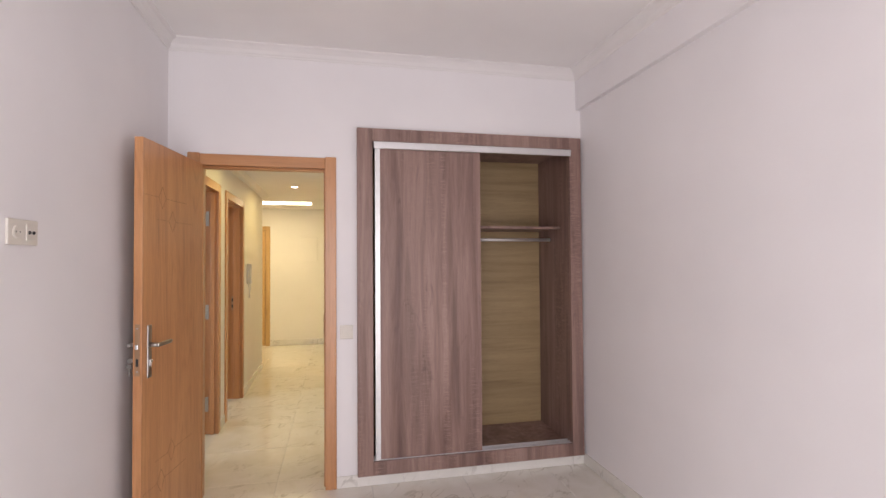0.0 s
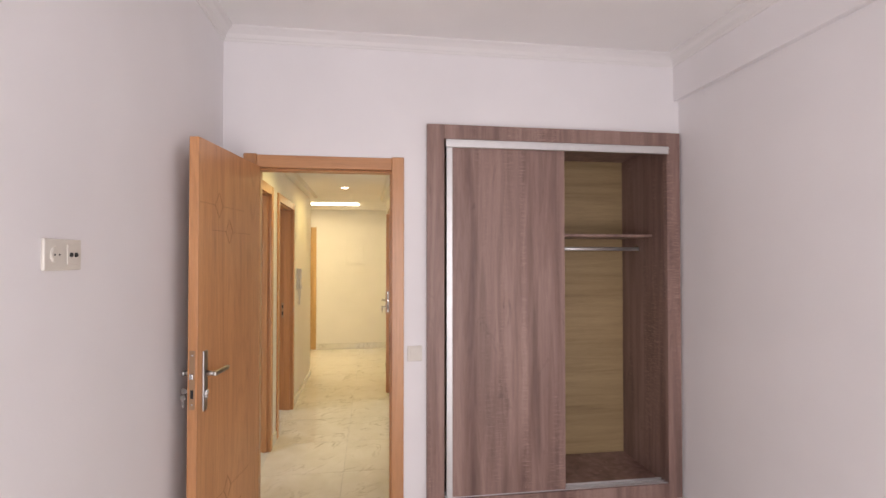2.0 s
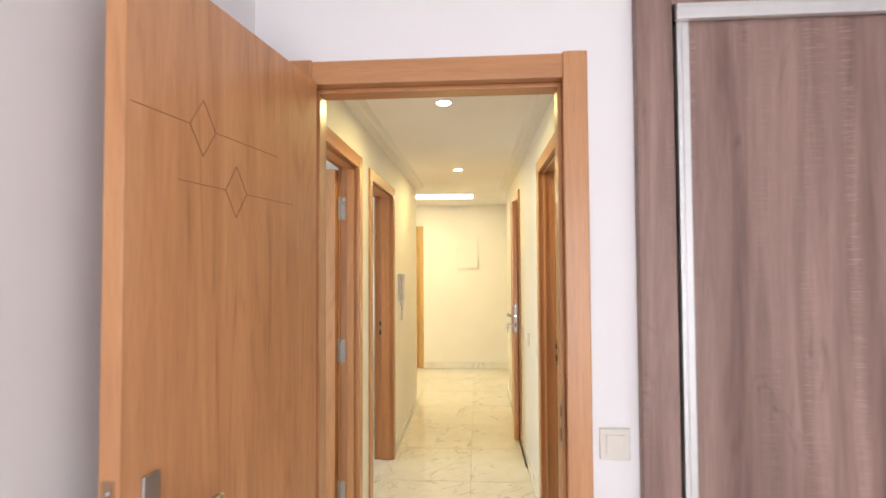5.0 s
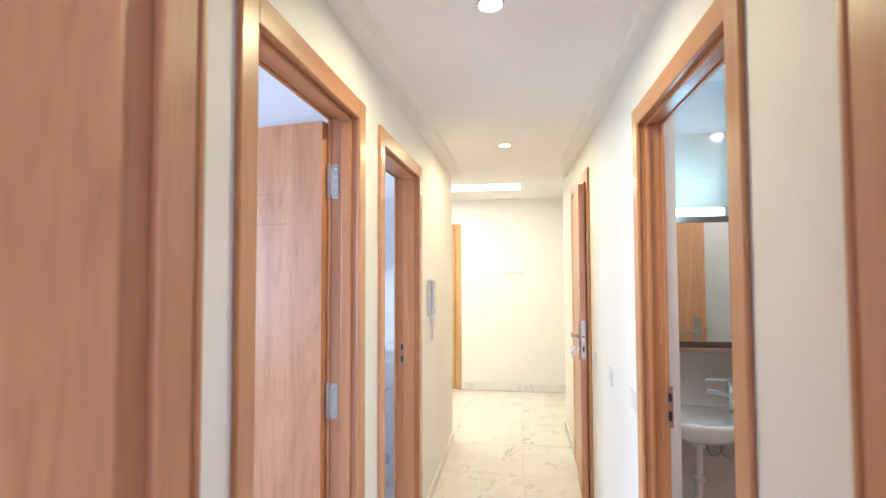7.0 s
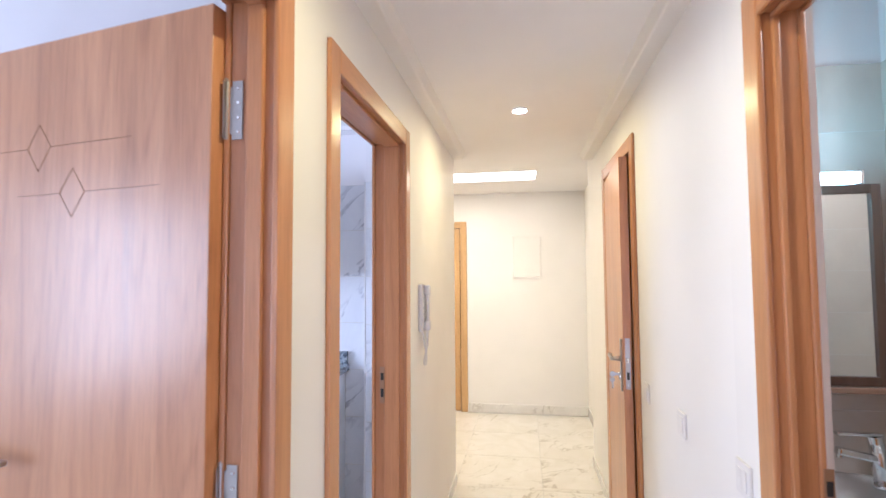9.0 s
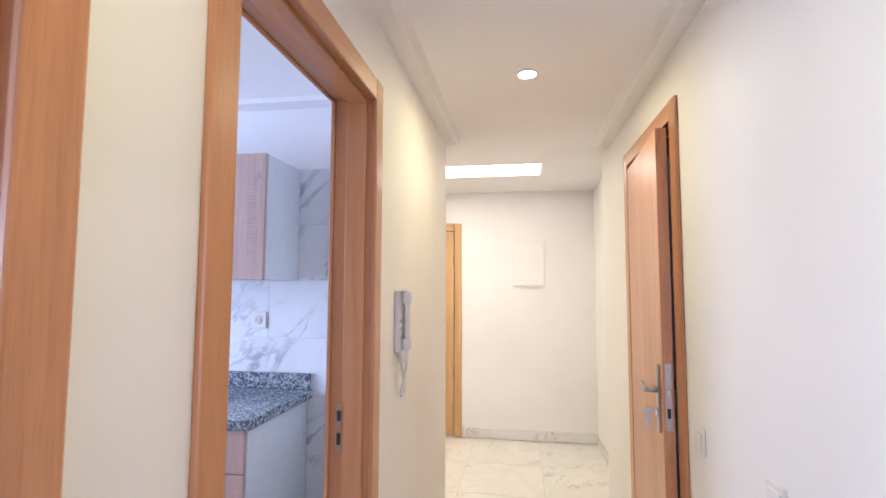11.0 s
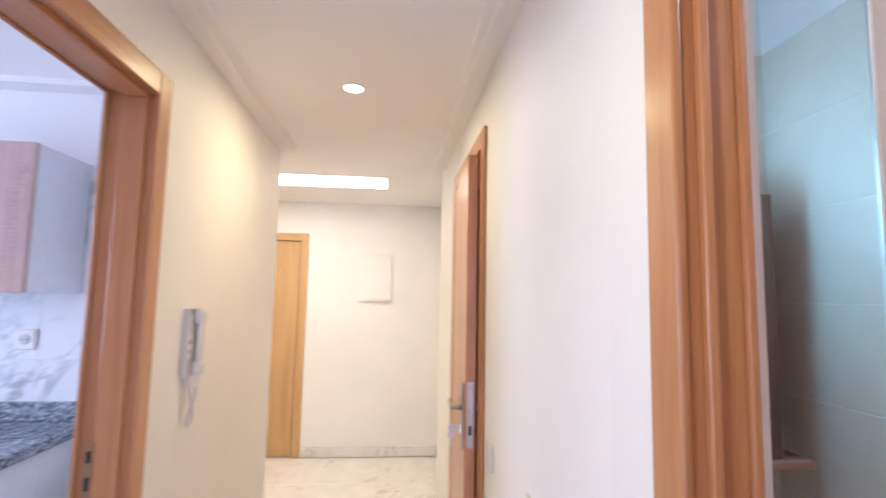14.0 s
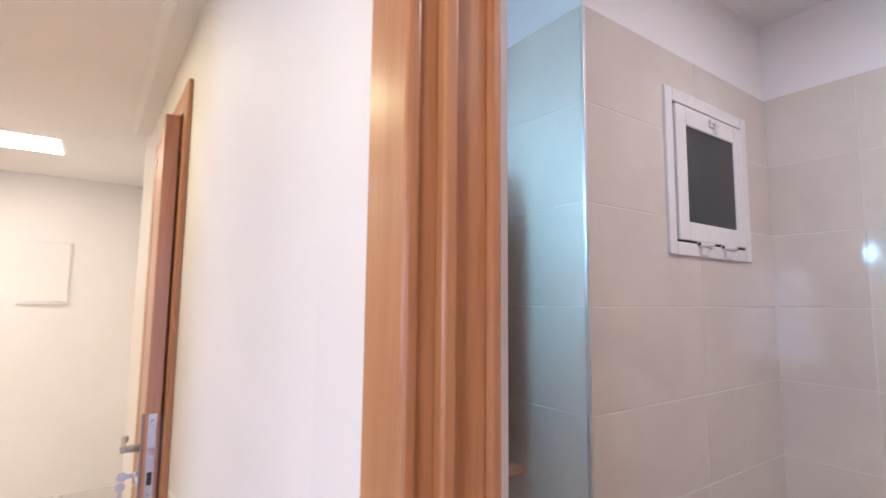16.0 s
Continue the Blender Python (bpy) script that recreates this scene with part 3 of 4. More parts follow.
for z in (0.55, 1.62):
    bm = bmesh.new()
    tube(bm, 0.007, 0.007, 0.11, pose(0.899, -0.024, z), 12)
    part("hinge", bm, BRONZE, ent, "dull bronze barrel hinge", True)

# ---- wardrobe ----


def wardrobe():
    w = thing("wardrobe", pose(0.13, YW, 0), "built-in taupe oak wardrobe, half open and empty", "wardrobe")
    X, T = 1.568, 2.3
    f0, f1 = -0.035, 0.0
    block("frame_board", (0, 0.1, f0, f1, 0.07, T), TAUPE, w)
    block("frame_board", (X - 0.088, X, f0, f1, 0.07, T), TAUPE, w)
    block("frame_board", (0.1, X - 0.088, f0, f1, T - 0.083, T), TAUPEX, w)
    block("frame_board", (0.1, X - 0.088, f0, f1, 0.07, 0.158), TAUPEX, w)
    x0, x1, yb = 0.1, X - 0.088, 0.52
    block("side_panel", (x0 - 0.018, x0, 0.002, yb, 0.13, 2.24), TAUPE, w)
    block("side_panel", (x1, x1 + 0.018, 0.002, yb, 0.13, 2.24), TAUPE, w)
    block("top_panel", (x0, x1, 0.002, yb, 2.222, 2.24), TAUPEX, w)
    block("bottom_panel", (x0, x1, 0.002, yb, 0.128, 0.146), TAUPEX, w)
    block("back_board", (x0, x1, yb - 0.008, yb, 0.146, 2.222), PALE, w, "pale oak back board")
    block("middle_panel", (0.5 * X - 0.05, 0.5 * X - 0.032, 0.11, yb - 0.01, 0.146, 2.222), TAUPE, w)
    block("shelf", (0.5 * X - 0.03, x1 - 0.001, 0.125, yb - 0.01, 1.665, 1.683), TAUPEX, w)
    bm = bmesh.new()
    tube(bm, 0.0125, 0.0125, x1 - 0.5 * X + 0.026, pose(0.5 * X - 0.028, 0.3, 1.592, 0, 90, 0))
    rod = part("rail_rod", bm, ALU, w, "satin aluminium hanging rail", True)
    bm = bmesh.new()
    tube(bm, 0.022, 0.022, 0.008, pose(x1 - 0.008, 0.3, 1.592, 0, 90, 0))
    part("bracket", bm, CHROME, rod)
    # sliding door and its aluminium profiles
    dx0, dx1 = x0 + 0.014, 0.826
    d = block("sliding_door", (dx0 + 0.034, dx1, -0.024, -0.006, 0.166, 2.172), TAUPE, w, "taupe oak sliding door")
    bm = bmesh.new()
    solid(bm, dx0, dx0 + 0.034, -0.028, -0.002, 0.162, 2.172, 0.003)
    solid(bm, dx0 + 0.012, dx0 + 0.016, -0.034, -0.026, 0.162, 2.172, 0.001)
    part("edge_profile", bm, ALU, d, "satin aluminium edge profile")
    d2 = block("sliding_door", (dx0 + 0.06, dx1 - 0.02, 0.03, 0.048, 0.166, 2.172), TAUPE, w, "second taupe sliding door behind")
    bm = bmesh.new()
    solid(bm, x0 + 0.006, x1 + 0.004, -0.052, -0.03, 2.168, 2.212, 0.003)
    solid(bm, x0 + 0.006, x1 + 0.004, -0.056, -0.05, 2.2, 2.206, 0.001)
    part("top_rail", bm, ALU, w, "satin aluminium top rail")
    bm = bmesh.new()
    solid(bm, x0, x1, -0.02, 0.055, 0.146, 0.152, 0.001)
    for k in (-0.018, 0.014, 0.05):
        solid(bm, x0, x1, k, k + 0.004, 0.15, 0.163, 0.001)
    part("bottom_rail", bm, ALU, w, "satin aluminium bottom track")


wardrobe()

# ---- sockets and switches ----


def plate_thing(name, m, w, h, mat, label, category, rockers=1):
    s = thing(name, m, label, category)
    block("plate", (-w / 2, w / 2, -0.008, 0, -h / 2, h / 2), mat, s, "", 0.003)
    k = w * 0.62 / rockers
    for i in range(rockers):
        x = -w * 0.31 + k * i
        block("rocker", (x + 0.0006, x + k - 0.0006, -0.0115, -0.007, -h * 0.31, h * 0.31), mat, s, "", 0.0015)
    return s


plate_thing("light_switch", pose(0.062, YW, 0.986), 0.084, 0.088, IVORY, "ivory plastic single light switch beside the door frame", "light switch")
so = thing("wall_socket", pose(XBL, 1.597, 1.54, 0, 0, 90), "ivory plastic double socket plate on the bedroom wall", "socket")
block("plate", (-0.078, 0.078, -0.009, 0, -0.041, 0.041), IVORY, so, "", 0.003)
bm = bmesh.new()
tube(bm, 0.021, 0.021, 0.003, pose(-0.036, -0.009, 0, 90, 0, 0), 28)
tube(bm, 0.019, 0.019, 0.002, pose(-0.036, -0.0115, 0, 90, 0, 0), 28)
sk = part("socket_face", bm, IVORY, so, "round ivory socket face")
for k in (-0.0095, 0.0095):
    bm = bmesh.new()
    tube(bm, 0.0027, 0.0027, 0.0012, pose(-0.036 + k, -0.0134, 0, 90, 0, 0), 12)
    part("pin_hole", bm, DARK, sk)
block("aerial_insert", (0.012, 0.062, -0.0115, -0.008, -0.026, 0.026), IVORY, so, "", 0.0015)
for k in (0.026, 0.048):
    bm = bmesh.new()
    tube(bm, 0.0065, 0.0055, 0.004, pose(k, -0.011, 0, 90, 0, 0), 16)
    part("aerial_jack", bm, DARK, so)
AR = math.degrees(math.atan(SLANT))
for y, z, r in ((5.60, 0.945, 1), (5.13, 0.95, 1), (4.66, 0.955, 2)):
    tagged(plate_thing("corridor_switch", pose(xr(y), y, z, 0, 0, -90 + (AR if y > 4.7 else 0)), 0.082, 0.084, WPLASTIC, "white plastic light switch on the corridor wall", "light switch", r), group="corridor switches")

# ---- corridor and hall things ----
ic = thing("intercom_handset", pose(XL, 5.67, 1.19, 0, 0, 90), "grey and white wall intercom handset with a hanging cord", "intercom")
block("base", (-0.044, 0.044, -0.02, 0, 0, 0.225), GREYPL, ic, "grey plastic base", 0.006)
bm = bmesh.new()
solid(bm, -0.004, 0.042, -0.048, -0.019, 0.172, 0.222, 0.009)
solid(bm, -0.004, 0.042, -0.048, -0.019, 0.003, 0.05, 0.009)
solid(bm, 0.0, 0.038, -0.044, -0.026, 0.03, 0.19, 0.008)
part("handset", bm, HANDSET, ic, "pale grey plastic handset", True)
block("top_cap", (-0.042, 0.04, -0.03, -0.002, 0.222, 0.228), WPLASTIC, ic, "white top edge", 0.002)
block("cord_plug", (0.008, 0.026, -0.04, -0.024, -0.035, 0.006), WPLASTIC, ic, "white cord plug", 0.003)
for i in range(3):
    block("button", (-0.036, -0.016, -0.024, -0.019, 0.06 + 0.03 * i, 0.078 + 0.03 * i), WPLASTIC, ic, "", 0.002)
cord = [Vector(p) for p in bow([(0.017, -0.032, -0.03), (0.014, -0.032, -0.06), (0.0, -0.03, -0.085), (-0.02, -0.028, -0.115), (-0.03, -0.026, -0.142), (-0.016, -0.026, -0.158), (0.006, -0.026, -0.152), (0.016, -0.026, -0.13), (0.01, -0.026, -0.1), (-0.004, -0.024, -0.07), (-0.012, -0.02, -0.035), (-0.014, -0.012, 0.004)], 30)]
coil = [p + Vector((0.004 * math.cos(i * 1.25), 0.004 * math.sin(i * 1.25), 0)) for i, p in enumerate(cord)]
sweep("cord", coil, 0.0024, HANDSET, ic, "pale coiled cord", 2)

eb = thing("fuse_box_cover", pose(-0.458, YF, 1.645), "flat white fuse box door on the hall wall", "fuse box")
block("frame", (-0.148, 0.148, -0.012, 0, -0.222, 0.222), CREAM, eb, "", 0.002)
block("cover", (-0.14, 0.14, -0.022, -0.012, -0.205, 0.214), CREAM, eb, "", 0.003)
block("lip", (-0.146, 0.146, -0.026, -0.012, -0.222, -0.21), CREAM, eb, "", 0.002)


def downlight(x, y, z, label, r=0.042):
    d = thing("ceiling_downlight", pose(x, y, z), label, "ceiling light", "downlights")
    bm = bmesh.new()
    tube(bm, r, r + 0.003, 0.006, pose(0, 0, -0.006), 32)
    part("ring", bm, WPLASTIC, d, "white ring", True)
    bm = bmesh.new()
    tube(bm, r * 0.9, r * 0.92, 0.002, pose(0, 0, -0.0075), 32)
    part("lens", bm, LENS, d, "lit round lens")


downlight(-0.49, 4.12, HC, "small round recessed ceiling lamp, lit")
downlight(-0.49, 5.96, HC, "small round recessed ceiling lamp, lit")
downlight(1.0, 4.1, HBATH, "small round recessed bathroom ceiling lamp, lit")
pl = thing("ceiling_light_panel", pose(-1.57, 7.735, HC), "long lit rectangular light panel in the hall ceiling", "ceiling light")
block("diffuser", (-1.195, 1.195, -0.17, 0.17, -0.006, 0.0), PANEL, pl, "lit white diffuser", 0.001)

# ---- bathroom things ----
mi = thing("bathroom_mirror", pose(0.4, 5.152, 1.118), "shallow mirror cabinet with a dark walnut frame above the basin", "mirror")
block("cabinet_box", (-0.186, 0.186, -0.13, 0, 0.004, 0.605), WALNUT, mi, "dark walnut box", 0.003)
block("frame_bar", (-0.192, -0.164, -0.152, -0.13, 0, 0.61), WALNUT, mi)
block("frame_bar", (0.164, 0.192, -0.152, -0.13, 0, 0.61), WALNUT, mi)
block("frame_bar", (-0.164, 0.164, -0.152, -0.13, 0, 0.028), WALNUT, mi)
block("frame_bar", (-0.164, 0.164, -0.152, -0.13, 0.582, 0.61), WALNUT, mi)
block("mirror_glass", (-0.164, 0.164, -0.142, -0.134, 0.028, 0.582), MIRROR, mi, "clear mirror glass", 0)
sh = thing("bathroom_shelf", pose(0.41, 5.152, 1.098), "narrow brown wooden shelf under the mirror", "shelf")
block("board", (-0.24, 0.248, -0.168, 0, 0, 0.019), SHELFWOOD, sh, "", 0.003)
li = thing("mirror_light", pose(0.36, 5.152, 1.733), "bright white light bar above the bathroom mirror", "wall light")
block("holder", (-0.14, 0.14, -0.112, 0, 0.012, 0.03), CHROME, li, "chrome holder", 0.003)
block("diffuser", (-0.17, 0.18, -0.15, -0.112, 0, 0.036), TUBE, li, "lit white diffuser", 0.006)
block("end_cap", (0.18, 0.19, -0.152, -0.108, -0.003, 0.039), CHROME, li, "chrome end cap", 0.003)


def basin():
    b = thing("wash_basin", pose(0.43, 5.152, 0.672), "small white ceramic wall-hung basin", "wash basin")
    bm = bmesh.new()
    n, rows = 40, []
    prof = [(0.12, 0.03), (0.5, 0.038), (0.8, 0.07), (0.95, 0.112), (1.0, 0.13), (0.985, 0.142), (0.9, 0.142), (0.86, 0.132), (0.74, 0.09), (0.45, 0.066), (0.08, 0.06)]
    for k, z in prof:
        row = []
        for i in range(n):
            a = 2 * math.pi * i / n
            ca, sa = math.cos(a), math.sin(a)
            ex = 0.5 if sa > 0 else 0.75
            x = 0.235 * k * math.copysign(abs(ca) ** 0.8, ca)
            y = 0.17 * k * math.copysign(abs(sa) ** ex, sa)
            if k < 0.9 and z > 0.05:
                x = x * 0.82 - 0.02
                y = y * 0.92 - 0.008
            row.append(bm.verts.new((x, y - 0.17, z)))
        rows.append(row)
    for r, s in zip(rows, rows[1:]):
        for i in range(n):
            bm.faces.new((r[i], r[(i + 1) % n], s[(i + 1) % n], s[i]))
    bm.faces.new(rows[0])
    bm.faces.new(rows[-1])
    part("bowl", bm, CERAMIC, b, "white glazed bowl", True)
    bm = bmesh.new()
    tube(bm, 0.02, 0.02, 0.004, pose(-0.03, -0.18, 0.061), 20)
    part("drain", bm, CHROME, b, "", True)
    sweep("waste_pipe", bow([(-0.03, -0.17, 0.035), (-0.03, -0.17, -0.1), (-0.03, -0.165, -0.2), (-0.02, -0.12, -0.25), (0.0, -0.07, -0.22), (0.0, -0.04, -0.2), (0.0, 0.0, -0.2)], 8), 0.017, WPLASTIC, b, "white plastic waste pipe")
    for z in (0.0, -0.15):
        bm = bmesh.new()
        tube(bm, 0.026, 0.025, 0.032, pose(-0.03, -0.169, z), 20)
        part("waste_nut", bm, WPLASTIC, b, "", True)
    for s in (0.0, 0.06):
        sweep("supply_hose", bow([(0.11 + s * 0.3, -0.1, 0.05), (0.1 + s, -0.1, -0.03), (0.06 + s, -0.08, -0.07), (0.05 + s, -0.04, -0.04), (0.1 + s, -0.005, -0.02)], 10), 0.005, STEEL, b, "braided steel supply hose")
    return b


basin()
ta = thing("basin_tap", pose(0.575, 5.03, 0.812), "chrome single-lever mixer tap on the basin edge", "tap")
bm = bmesh.new()
tube(bm, 0.026, 0.024, 0.01, pose(0, 0, 0), 24)
tube(bm, 0.022, 0.019, 0.125, pose(0, 0, 0.008, 0, -7, 0), 24)
part("body", bm, CHROME, ta, "", True)
bm = bmesh.new()
solid(bm, -0.13, 0.0, -0.014, 0.014, -0.011, 0.011, 0.006, pose(-0.006, 0, 0.085, 0, 12, 8))
tube(bm, 0.009, 0.009, 0.014, pose(-0.124, -0.017, 0.092), 16)
part("spout", bm, CHROME, ta, "chrome spout")
bm = bmesh.new()
solid(bm, -0.125, 0.016, -0.012, 0.012, -0.005, 0.005, 0.004, pose(-0.014, 0, 0.158, 0, 3, 10))
tube(bm, 0.019, 0.021, 0.022, pose(-0.016, 0, 0.132, 0, -7, 0), 24)
part("lever", bm, CHROME, ta, "chrome lever")


def bath_window():
    w = thing("window_bath", pose(1.25, 4.85, 1.828), "small white aluminium tilt window with dark glass", "window", kind="structure")
    W, H = 0.226, 0.224
    bm = bmesh.new()
    for d in ((-W, -W + 0.035, -H, H), (W - 0.035, W, -H, H), (-W + 0.035, W - 0.035, H - 0.035, H), (-W + 0.035, W - 0.035, -H, -H + 0.035)):
        solid(bm, d[0], d[1], -0.016, 0.05, d[2], d[3], 0.003)
    part("window_frame", bm, WALUM, w, "white lacquered frame")
    bm = bmesh.new()
    a, c = W - 0.041, H - 0.041
    for d in ((-a, -a + 0.05, -c, c), (a - 0.05, a, -c, c), (-a + 0.05, a - 0.05, c - 0.052, c), (-a + 0.05, a - 0.05, -c, -c + 0.05)):
        solid(bm, d[0], d[1], -0.02, 0.02, d[2], d[3], 0.003)
    sash = part("sash", bm, WALUM, w, "white lacquered sash")
    bm = bmesh.new()
    solid(bm, -W + 0.03, W - 0.03, -0.0115, -0.0085, -H + 0.03, H - 0.03)
    part("gasket", bm, RUBBER, w, "black rubber seal")
    block("pane", (-a + 0.044, a - 0.044, -0.0145, -0.012, -c + 0.044, c - 0.046), GLASS, sash, "dark textured glass", 0)
    bm = bmesh.new()
    solid(bm, -0.016, 0.016, -0.027, -0.02, c - 0.034, c - 0.016, 0.002)
    solid(bm, -0.004, 0.02, -0.036, -0.026, c - 0.03, c - 0.012, 0.003)
    solid(bm, 0.002, 0.013, -0.034, -0.026, c - 0.052, c - 0.028, 0.003)
    tube(bm, 0.004, 0.004, 0.036, pose(-0.026, -0.029, c - 0.02, 0, 90, 0), 12)
    part("catch", bm, WALUM, sash, "small metal catch")
    for x in (-0.06, 0.07):
        bm = bmesh.new()
        tube(bm, 0.008, 0.008, 0.07, pose(x - 0.035, -0.022, -H + 0.034, 0, 90, 0), 14)
        solid(bm, x - 0.02, x + 0.02, -0.022, -0.012, -H + 0.004, -H + 0.028, 0.002)
        part("hinge", bm, WALUM, w, "white barrel hinge", True)
        block("hinge_hole", (x - 0.0358, x - 0.0352, -0.0255, -0.0185, -H + 0.0305, -H + 0.0375), DARK, w, "", 0)


bath_window()

# ---- kitchen things ----


def base_cabinet(x1, w, label, drawers):
    c = thing("kitchen_base_cabinet", pose(x1 - w, YK, 0), label, "kitchen cabinet", "kitchen base cabinets")
    block("body", (0, w, -0.53, -0.012, 0.1, 0.9), WLACQ, c, "white panel body")
    block("plinth", (0.0, w, -0.48, -0.46, 0.0, 0.1), WLACQ, c)
    z = 0.895
    for i, h in enumerate(drawers):
        d = block("drawer_front", (0.002, w - 0.002, -0.55, -0.531, z - h + 0.004, z), KITWOOD, c, "pinkish grey oak drawer front")
        handle_bar(d, w - 0.28, -0.55, z - h * 0.45)
        z -= h
    return c


def handle_bar(parent, x, y, z, upright=False):
    pts = [(x, y, z), (x, y - 0.025, z + 0.0), (x + 0.06, y - 0.032, z), (x + 0.12, y - 0.025, z), (x + 0.12, y, z)]
    if upright:
        pts = [(x, y, z), (x, y - 0.025, z), (x, y - 0.032, z + 0.06), (x, y - 0.025, z + 0.12), (x, y, z + 0.12)]
    sweep("handle", bow(pts, 5), 0.0055, CHROME, parent, "bent chrome handle", 3)


base_cabinet(-1.535, 0.5, "base cabinet with pinkish oak drawers and a white side panel", (0.16, 0.26, 0.36))
base_cabinet(-2.037, 0.6, "base cabinet with pinkish oak fronts", (0.16, 0.62))
base_cabinet(-2.639, 0.6, "base cabinet with pinkish oak fronts", (0.16, 0.62))
wt = thing("kitchen_worktop", pose(-1.51, YK, 0.9), "blue grey granite worktop with an upstand", "worktop")
block("slab", (-1.75, 0, -0.57, -0.012, 0, 0.04), GRANITE, wt, "speckled granite slab", 0.004)
block("upstand", (-1.75, -0.01, -0.03, -0.01, 0.04, 0.115), GRANITE, wt, "granite upstand", 0.003)

tray = thing("white_tray", pose(-2.2, 5.98, 0.94, 0, 0, -6), "shallow white plastic tray lying on the granite worktop", "tray")
block("base", (-0.15, 0.15, -0.1, 0.1, 0, 0.006), WPLASTIC, tray, "", 0.002)
for x0, x1, y0, y1 in ((-0.15, 0.15, -0.1, -0.09), (-0.15, 0.15, 0.09, 0.1), (-0.15, -0.14, -0.09, 0.09), (0.14, 0.15, -0.09, 0.09)):
    block("rim", (x0, x1, y0, y1, 0.006, 0.03), WPLASTIC, tray, "", 0.003)


def wall_cabinet(x1, w, label):
    c = thing("kitchen_wall_cabinet", pose(x1 - w, YK, 1.457), label, "kitchen cabinet", "kitchen wall cabinets")
    block("body", (0, w, -0.32, -0.01, 0, 0.545), WLACQ, c, "white panel body")
    for x0, x2, hx in ((0.002, w / 2 - 0.0015, w / 2 - 0.03), (w / 2 + 0.0015, w - 0.002, w / 2 + 0.03)):
        d = block("cabinet_door", (x0, x2, -0.34, -0.321, 0.0, 0.545), KITWOOD, c, "pinkish grey oak door")
        handle_bar(d, hx, -0.34, 0.04, True)


wall_cabinet(-1.6, 0.6, "wall cabinet with pinkish oak doors and white side")
wall_cabinet(-2.202, 0.6, "wall cabinet with pinkish oak doors and white side")
ks = thing("kitchen_socket", pose(-1.797, YK - 0.008, 1.264), "square white socket on the tiled kitchen wall", "socket")
block("plate", (-0.04, 0.04, -0.009, 0, -0.04, 0.04), WPLASTIC, ks, "", 0.003)
bm = bmesh.new()
tube(bm, 0.021, 0.019, 0.004, pose(0, -0.009, 0, 90, 0, 0), 24)
kf = part("socket_face", bm, GREYPL, ks)
for k in (-0.0095, 0.0095):
    bm = bmesh.new()
    tube(bm, 0.0027, 0.0027, 0.0012, pose(k, -0.0132, 0, 90, 0, 0), 12)
    part("pin_hole", bm, DARK, kf)

# ---- tiles: floors, skirtings and wall tiles, piece by piece ----
TILEMESH = {}


def tile_mesh(w, h, t, mat, bevel=0.0012):
    key = (round(w, 3), round(h, 3), t, mat.name)
    if key not in TILEMESH:
        bm = bmesh.new()
        b = bevel
        lo = [bm.verts.new(p) for p in ((0, 0, 0), (w, 0, 0), (w, h, 0), (0, h, 0))]
        mid = [bm.verts.new((p.co.x, p.co.y, t - b)) for p in lo]
        top = [bm.verts.new((min(max(p.co.x, b), w - b), min(max(p.co.y, b), h - b), t)) for p in lo]
        for i in range(4):
            j = (i + 1) % 4
            bm.faces.new((lo[i], lo[j], mid[j], mid[i]))
            bm.faces.new((mid[i], mid[j], top[j], top[i]))
        bm.faces.new(top)
        me = bpy.data.meshes.new("tile")
        bm.to_mesh(me)
        bm.free()
        me.materials.append(mat)
        TILEMESH[key] = me
    return TILEMESH[key]


def tiling(name, parent, m, w, h, tw, th, ox, oy, t, mat, gap=0.003, skip=None):
    """Tiles on the plane m (its x across, y up, z out), cut at 0..w and 0..h, with a joint through (ox, oy)."""
    i0, j0 = math.floor(-ox / tw), math.floor(-oy / th)
    for i in range(i0, i0 + int(w / tw) + 3):
        for j in range(j0, j0 + int(h / th) + 3):
            x0, x1 = max(0, ox + i * tw + gap / 2), min(w, ox + (i + 1) * tw - gap / 2)
            y0, y1 = max(0, oy + j * th + gap / 2), min(h, oy + (j + 1) * th - gap / 2)
            if x1 - x0 < 0.01 or y1 - y0 < 0.01 or (skip and skip(x0, x1, y0, y1)):
                continue
            ob = new(name, tile_mesh(x1 - x0, y1 - y0, t, mat))
            ob.parent = parent
            ob.matrix_basis = m @ pose(x0, y0, 0)


FLOOR = bpy.data.objects["floor"]
tiling("floor_tile", FLOOR, pose(-1.0, -1.3, -0.012), 2.715, 4.3, 0.6, 0.6, 0.02, 0.2, 0.012, FLOORTILE)
tiling("floor_tile", FLOOR, pose(-0.98, 3.0, -0.012), 1.03, 3.85, 0.6, 0.6, 0.6, 0.2, 0.012, FLOORTILE)
tiling("floor_tile", FLOOR, pose(-3.0, 6.85, -0.012), 3.15, 1.75, 0.6, 0.6, 0.22, 0.55, 0.012, FLOORTILE)
tiling("floor_tile", FLOOR, pose(-3.6, 4.5, -0.012), 2.62, 1.65, 0.6, 0.6, 0.2, 0.1, 0.012, FLOORTILE)
tiling("floor_tile", FLOOR, pose(-3.4, 1.8, -0.012), 2.28, 2.62, 0.6, 0.6, 0.2, 0.1, 0.012, FLOORTILE)
tiling("floor_tile", FLOOR, pose(0.05, 3.64, -0.012), 1.6, 1.52, 0.4, 0.4, 0.2, 0.1, 0.012, BTILE)
tiling("floor_tile", FLOOR, pose(0.02, 5.26, -0.012), 1.48, 1.8, 0.6, 0.6, 0.2, 0.1, 0.012, FLOORTILE)


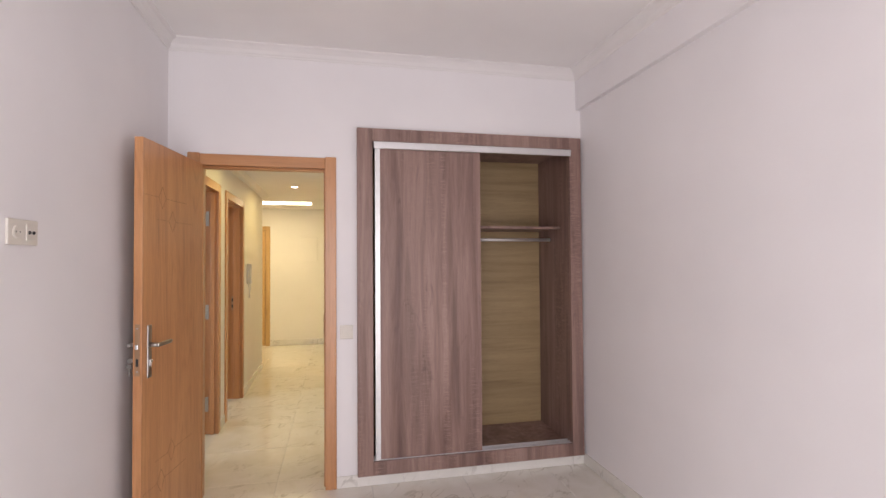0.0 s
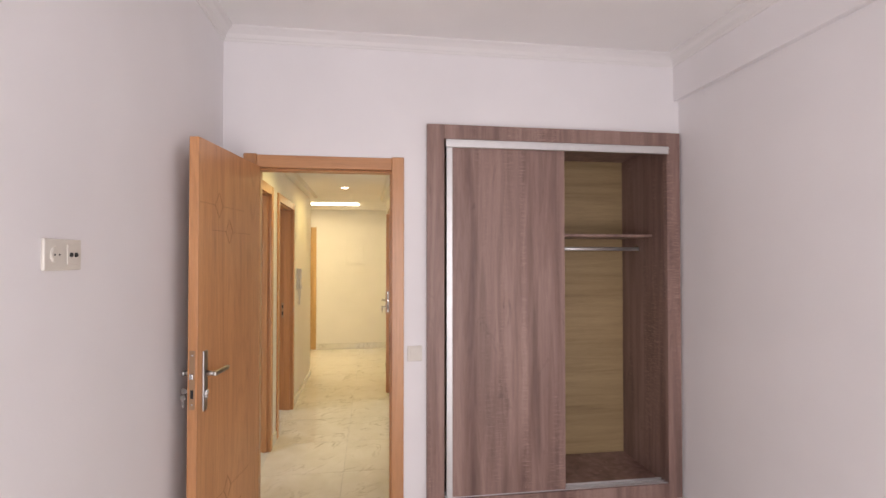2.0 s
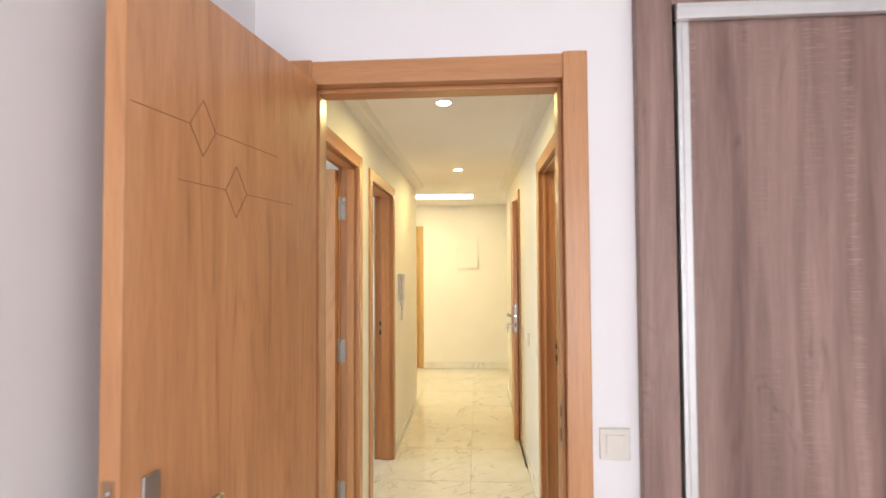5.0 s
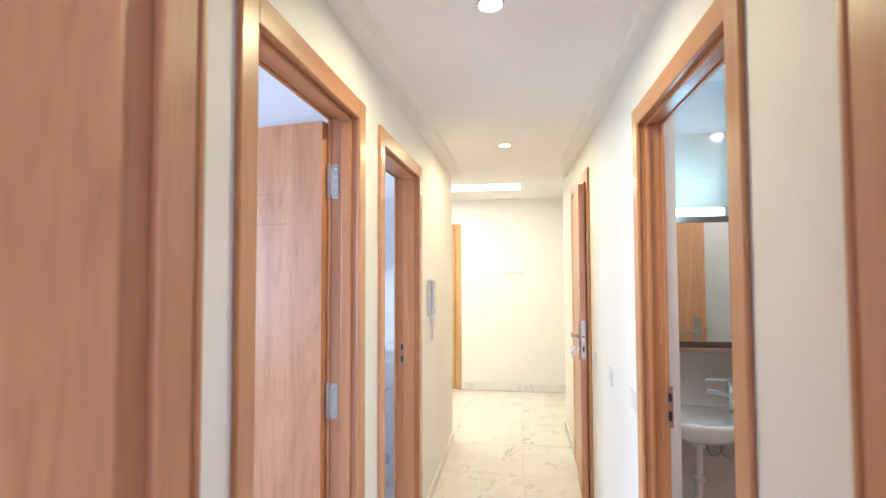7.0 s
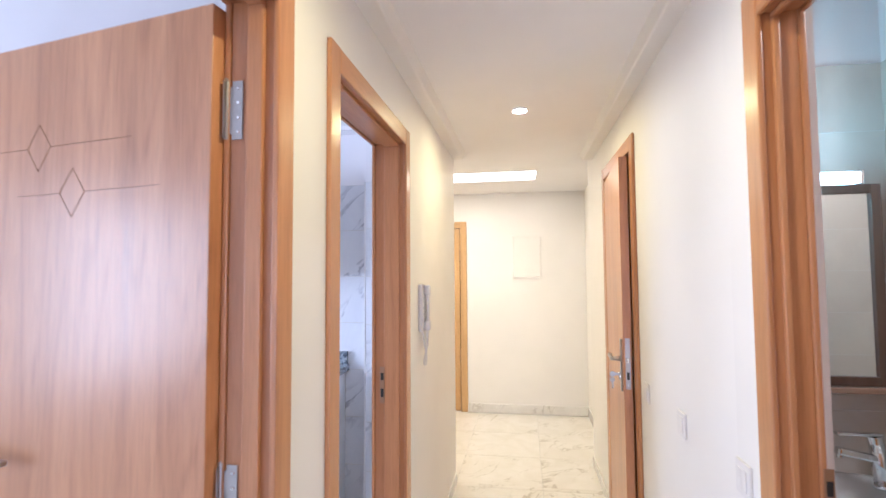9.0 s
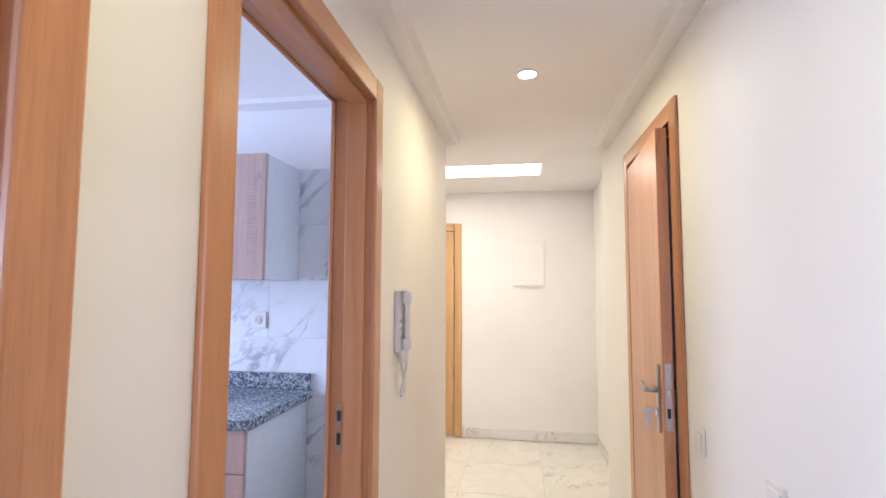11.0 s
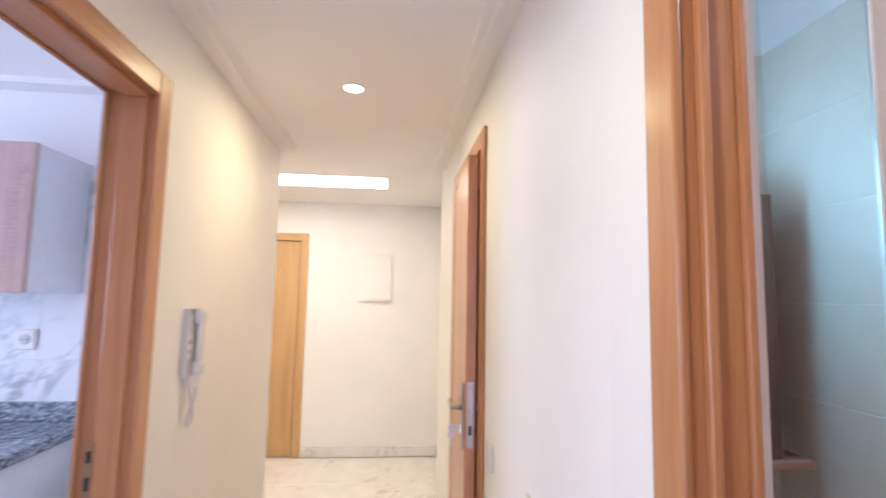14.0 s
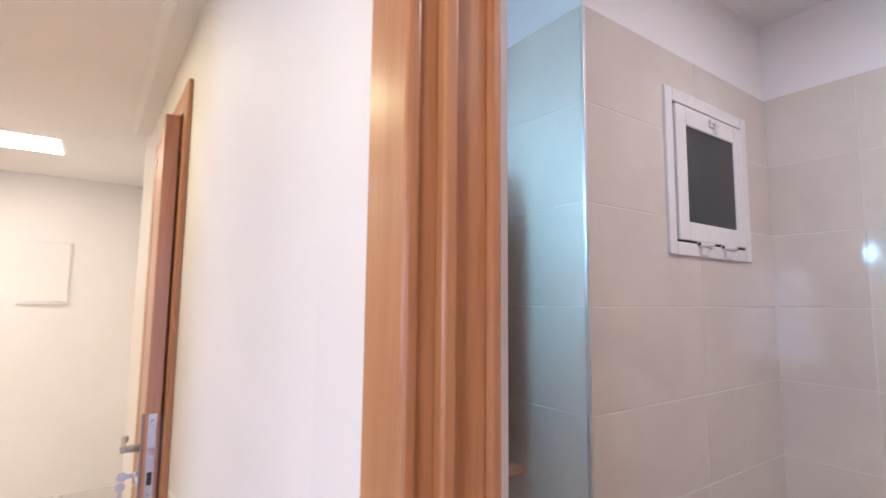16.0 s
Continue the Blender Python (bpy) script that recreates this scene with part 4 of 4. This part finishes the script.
def skirting(name, start, end, h=0.075, label="polished cream marble skirting tiles"):
    """Skirting pieces along a wall; they stand out to the right of start-end."""
    s, e = Vector(start), Vector(end)
    d = e - s
    ob = thing(name, pose(s.x, s.y, 0, 0, 0, math.degrees(math.atan2(d.y, d.x))), label, "skirting", kind="structure")
    tiling("skirting_tile", ob, pose(0, 0, 0, 90, 0, 0), d.length, h, 0.6, h, random.uniform(0, 0.5), 0, 0.009, SKIRT, 0.002)


skirting("baseboard_bedroom_end", (0.002, YW), (XBR, YW))
skirting("baseboard_bedroom_right", (XBR, YW - 0.01), (XBR, -1.3))
skirting("baseboard_bedroom_left", (XBL, -1.3), (XBL, YW))
skirting("baseboard_corridor", (XL, 5.41), (XL, 6.85))
skirting("baseboard_corridor", (XL, 4.315), (XL, 4.516))
skirting("baseboard_corridor", (XL, YC), (XL, 3.472))
skirting("baseboard_corridor", (0.05, 3.615), (0.05, YC))
skirting("baseboard_corridor", (xr(5.69), 5.69), (0.05, 4.7))
skirting("baseboard_corridor", (xr(7.3), 7.3), (xr(6.545), 6.545))
skirting("baseboard_hall_far", (-1.093, YF), (0.15, YF), 0.095)
skirting("baseboard_hall_right", (0.15, YF), (0.15, 7.3), 0.095)

BT, BH = 0.23, 2.16


def wall_tiles(wall_name, m, w, h, tw, th, ox, oy, mat, skip=None):
    """Tiles stuck on a wall, given in the wall's own frame: m turns the tile plane upright on the seen face."""
    bm = bmesh.new()
    solid(bm, 0, w, 0, h, 0.0005, 0.0062, 0, m)
    part("grout", bm, BGROUT, bpy.data.objects[wall_name], "pale grout bed")
    tiling("wall_tile", bpy.data.objects[wall_name], m, w, h, tw, th, ox, oy, 0.007, mat, 0.0025, skip)


UP = pose(0, 0, 0, 90, 0, 0)
OY = BH - 9 * BT
wall_tiles("wall_bath_mirror", UP, 0.555, BH, 0.47, BT, 0.085, OY, BTILE)
wall_tiles("wall_bath_side", UP, 0.315, BH, 0.47, BT, 0.315, OY, BTILE)
wall_tiles("wall_bath_window", pose(-0.1, 0, 0) @ UP, 0.935, BH, 0.47, BT, 0.47, OY, BTILE)
wall_tiles("wall_bath_right", UP, 1.205, BH, 0.47, BT, 0.25, OY, BTILE)
wall_tiles("wall_bath_near", pose(0.12, 0, 0) @ UP, 1.49, BH, 0.47, BT, 0.2, OY, BTILE)
wall_tiles("wall_kitchen_far", pose(1.0, 0, 0) @ UP, 2.11, 2.007, 0.55, 0.275, 0.35, 2.007 - 8 * 0.275, KTILE)
wall_tiles("wall_kitchen_column", UP, 0.295, 2.007, 0.55, 0.275, 0.0, 2.007 - 8 * 0.275, KTILE)
tk = thing("trim_kitchen_corner", pose(-1.39, 6.054, 0), "white corner trim on the kitchen tiles", "corner trim", kind="structure")
block("profile", (-0.004, 0.006, -0.003, 0.012, 0, 2.007), WALUM, tk, "", 0.002)
tr = thing("trim_tile_corner", pose(0.7075, 4.8425, 0), "bright metal corner trim on the bathroom tiles", "corner trim", kind="structure")
block("profile", (-0.001, 0.009, -0.001, 0.009, 0, BH), ALU, tr, "", 0.002)
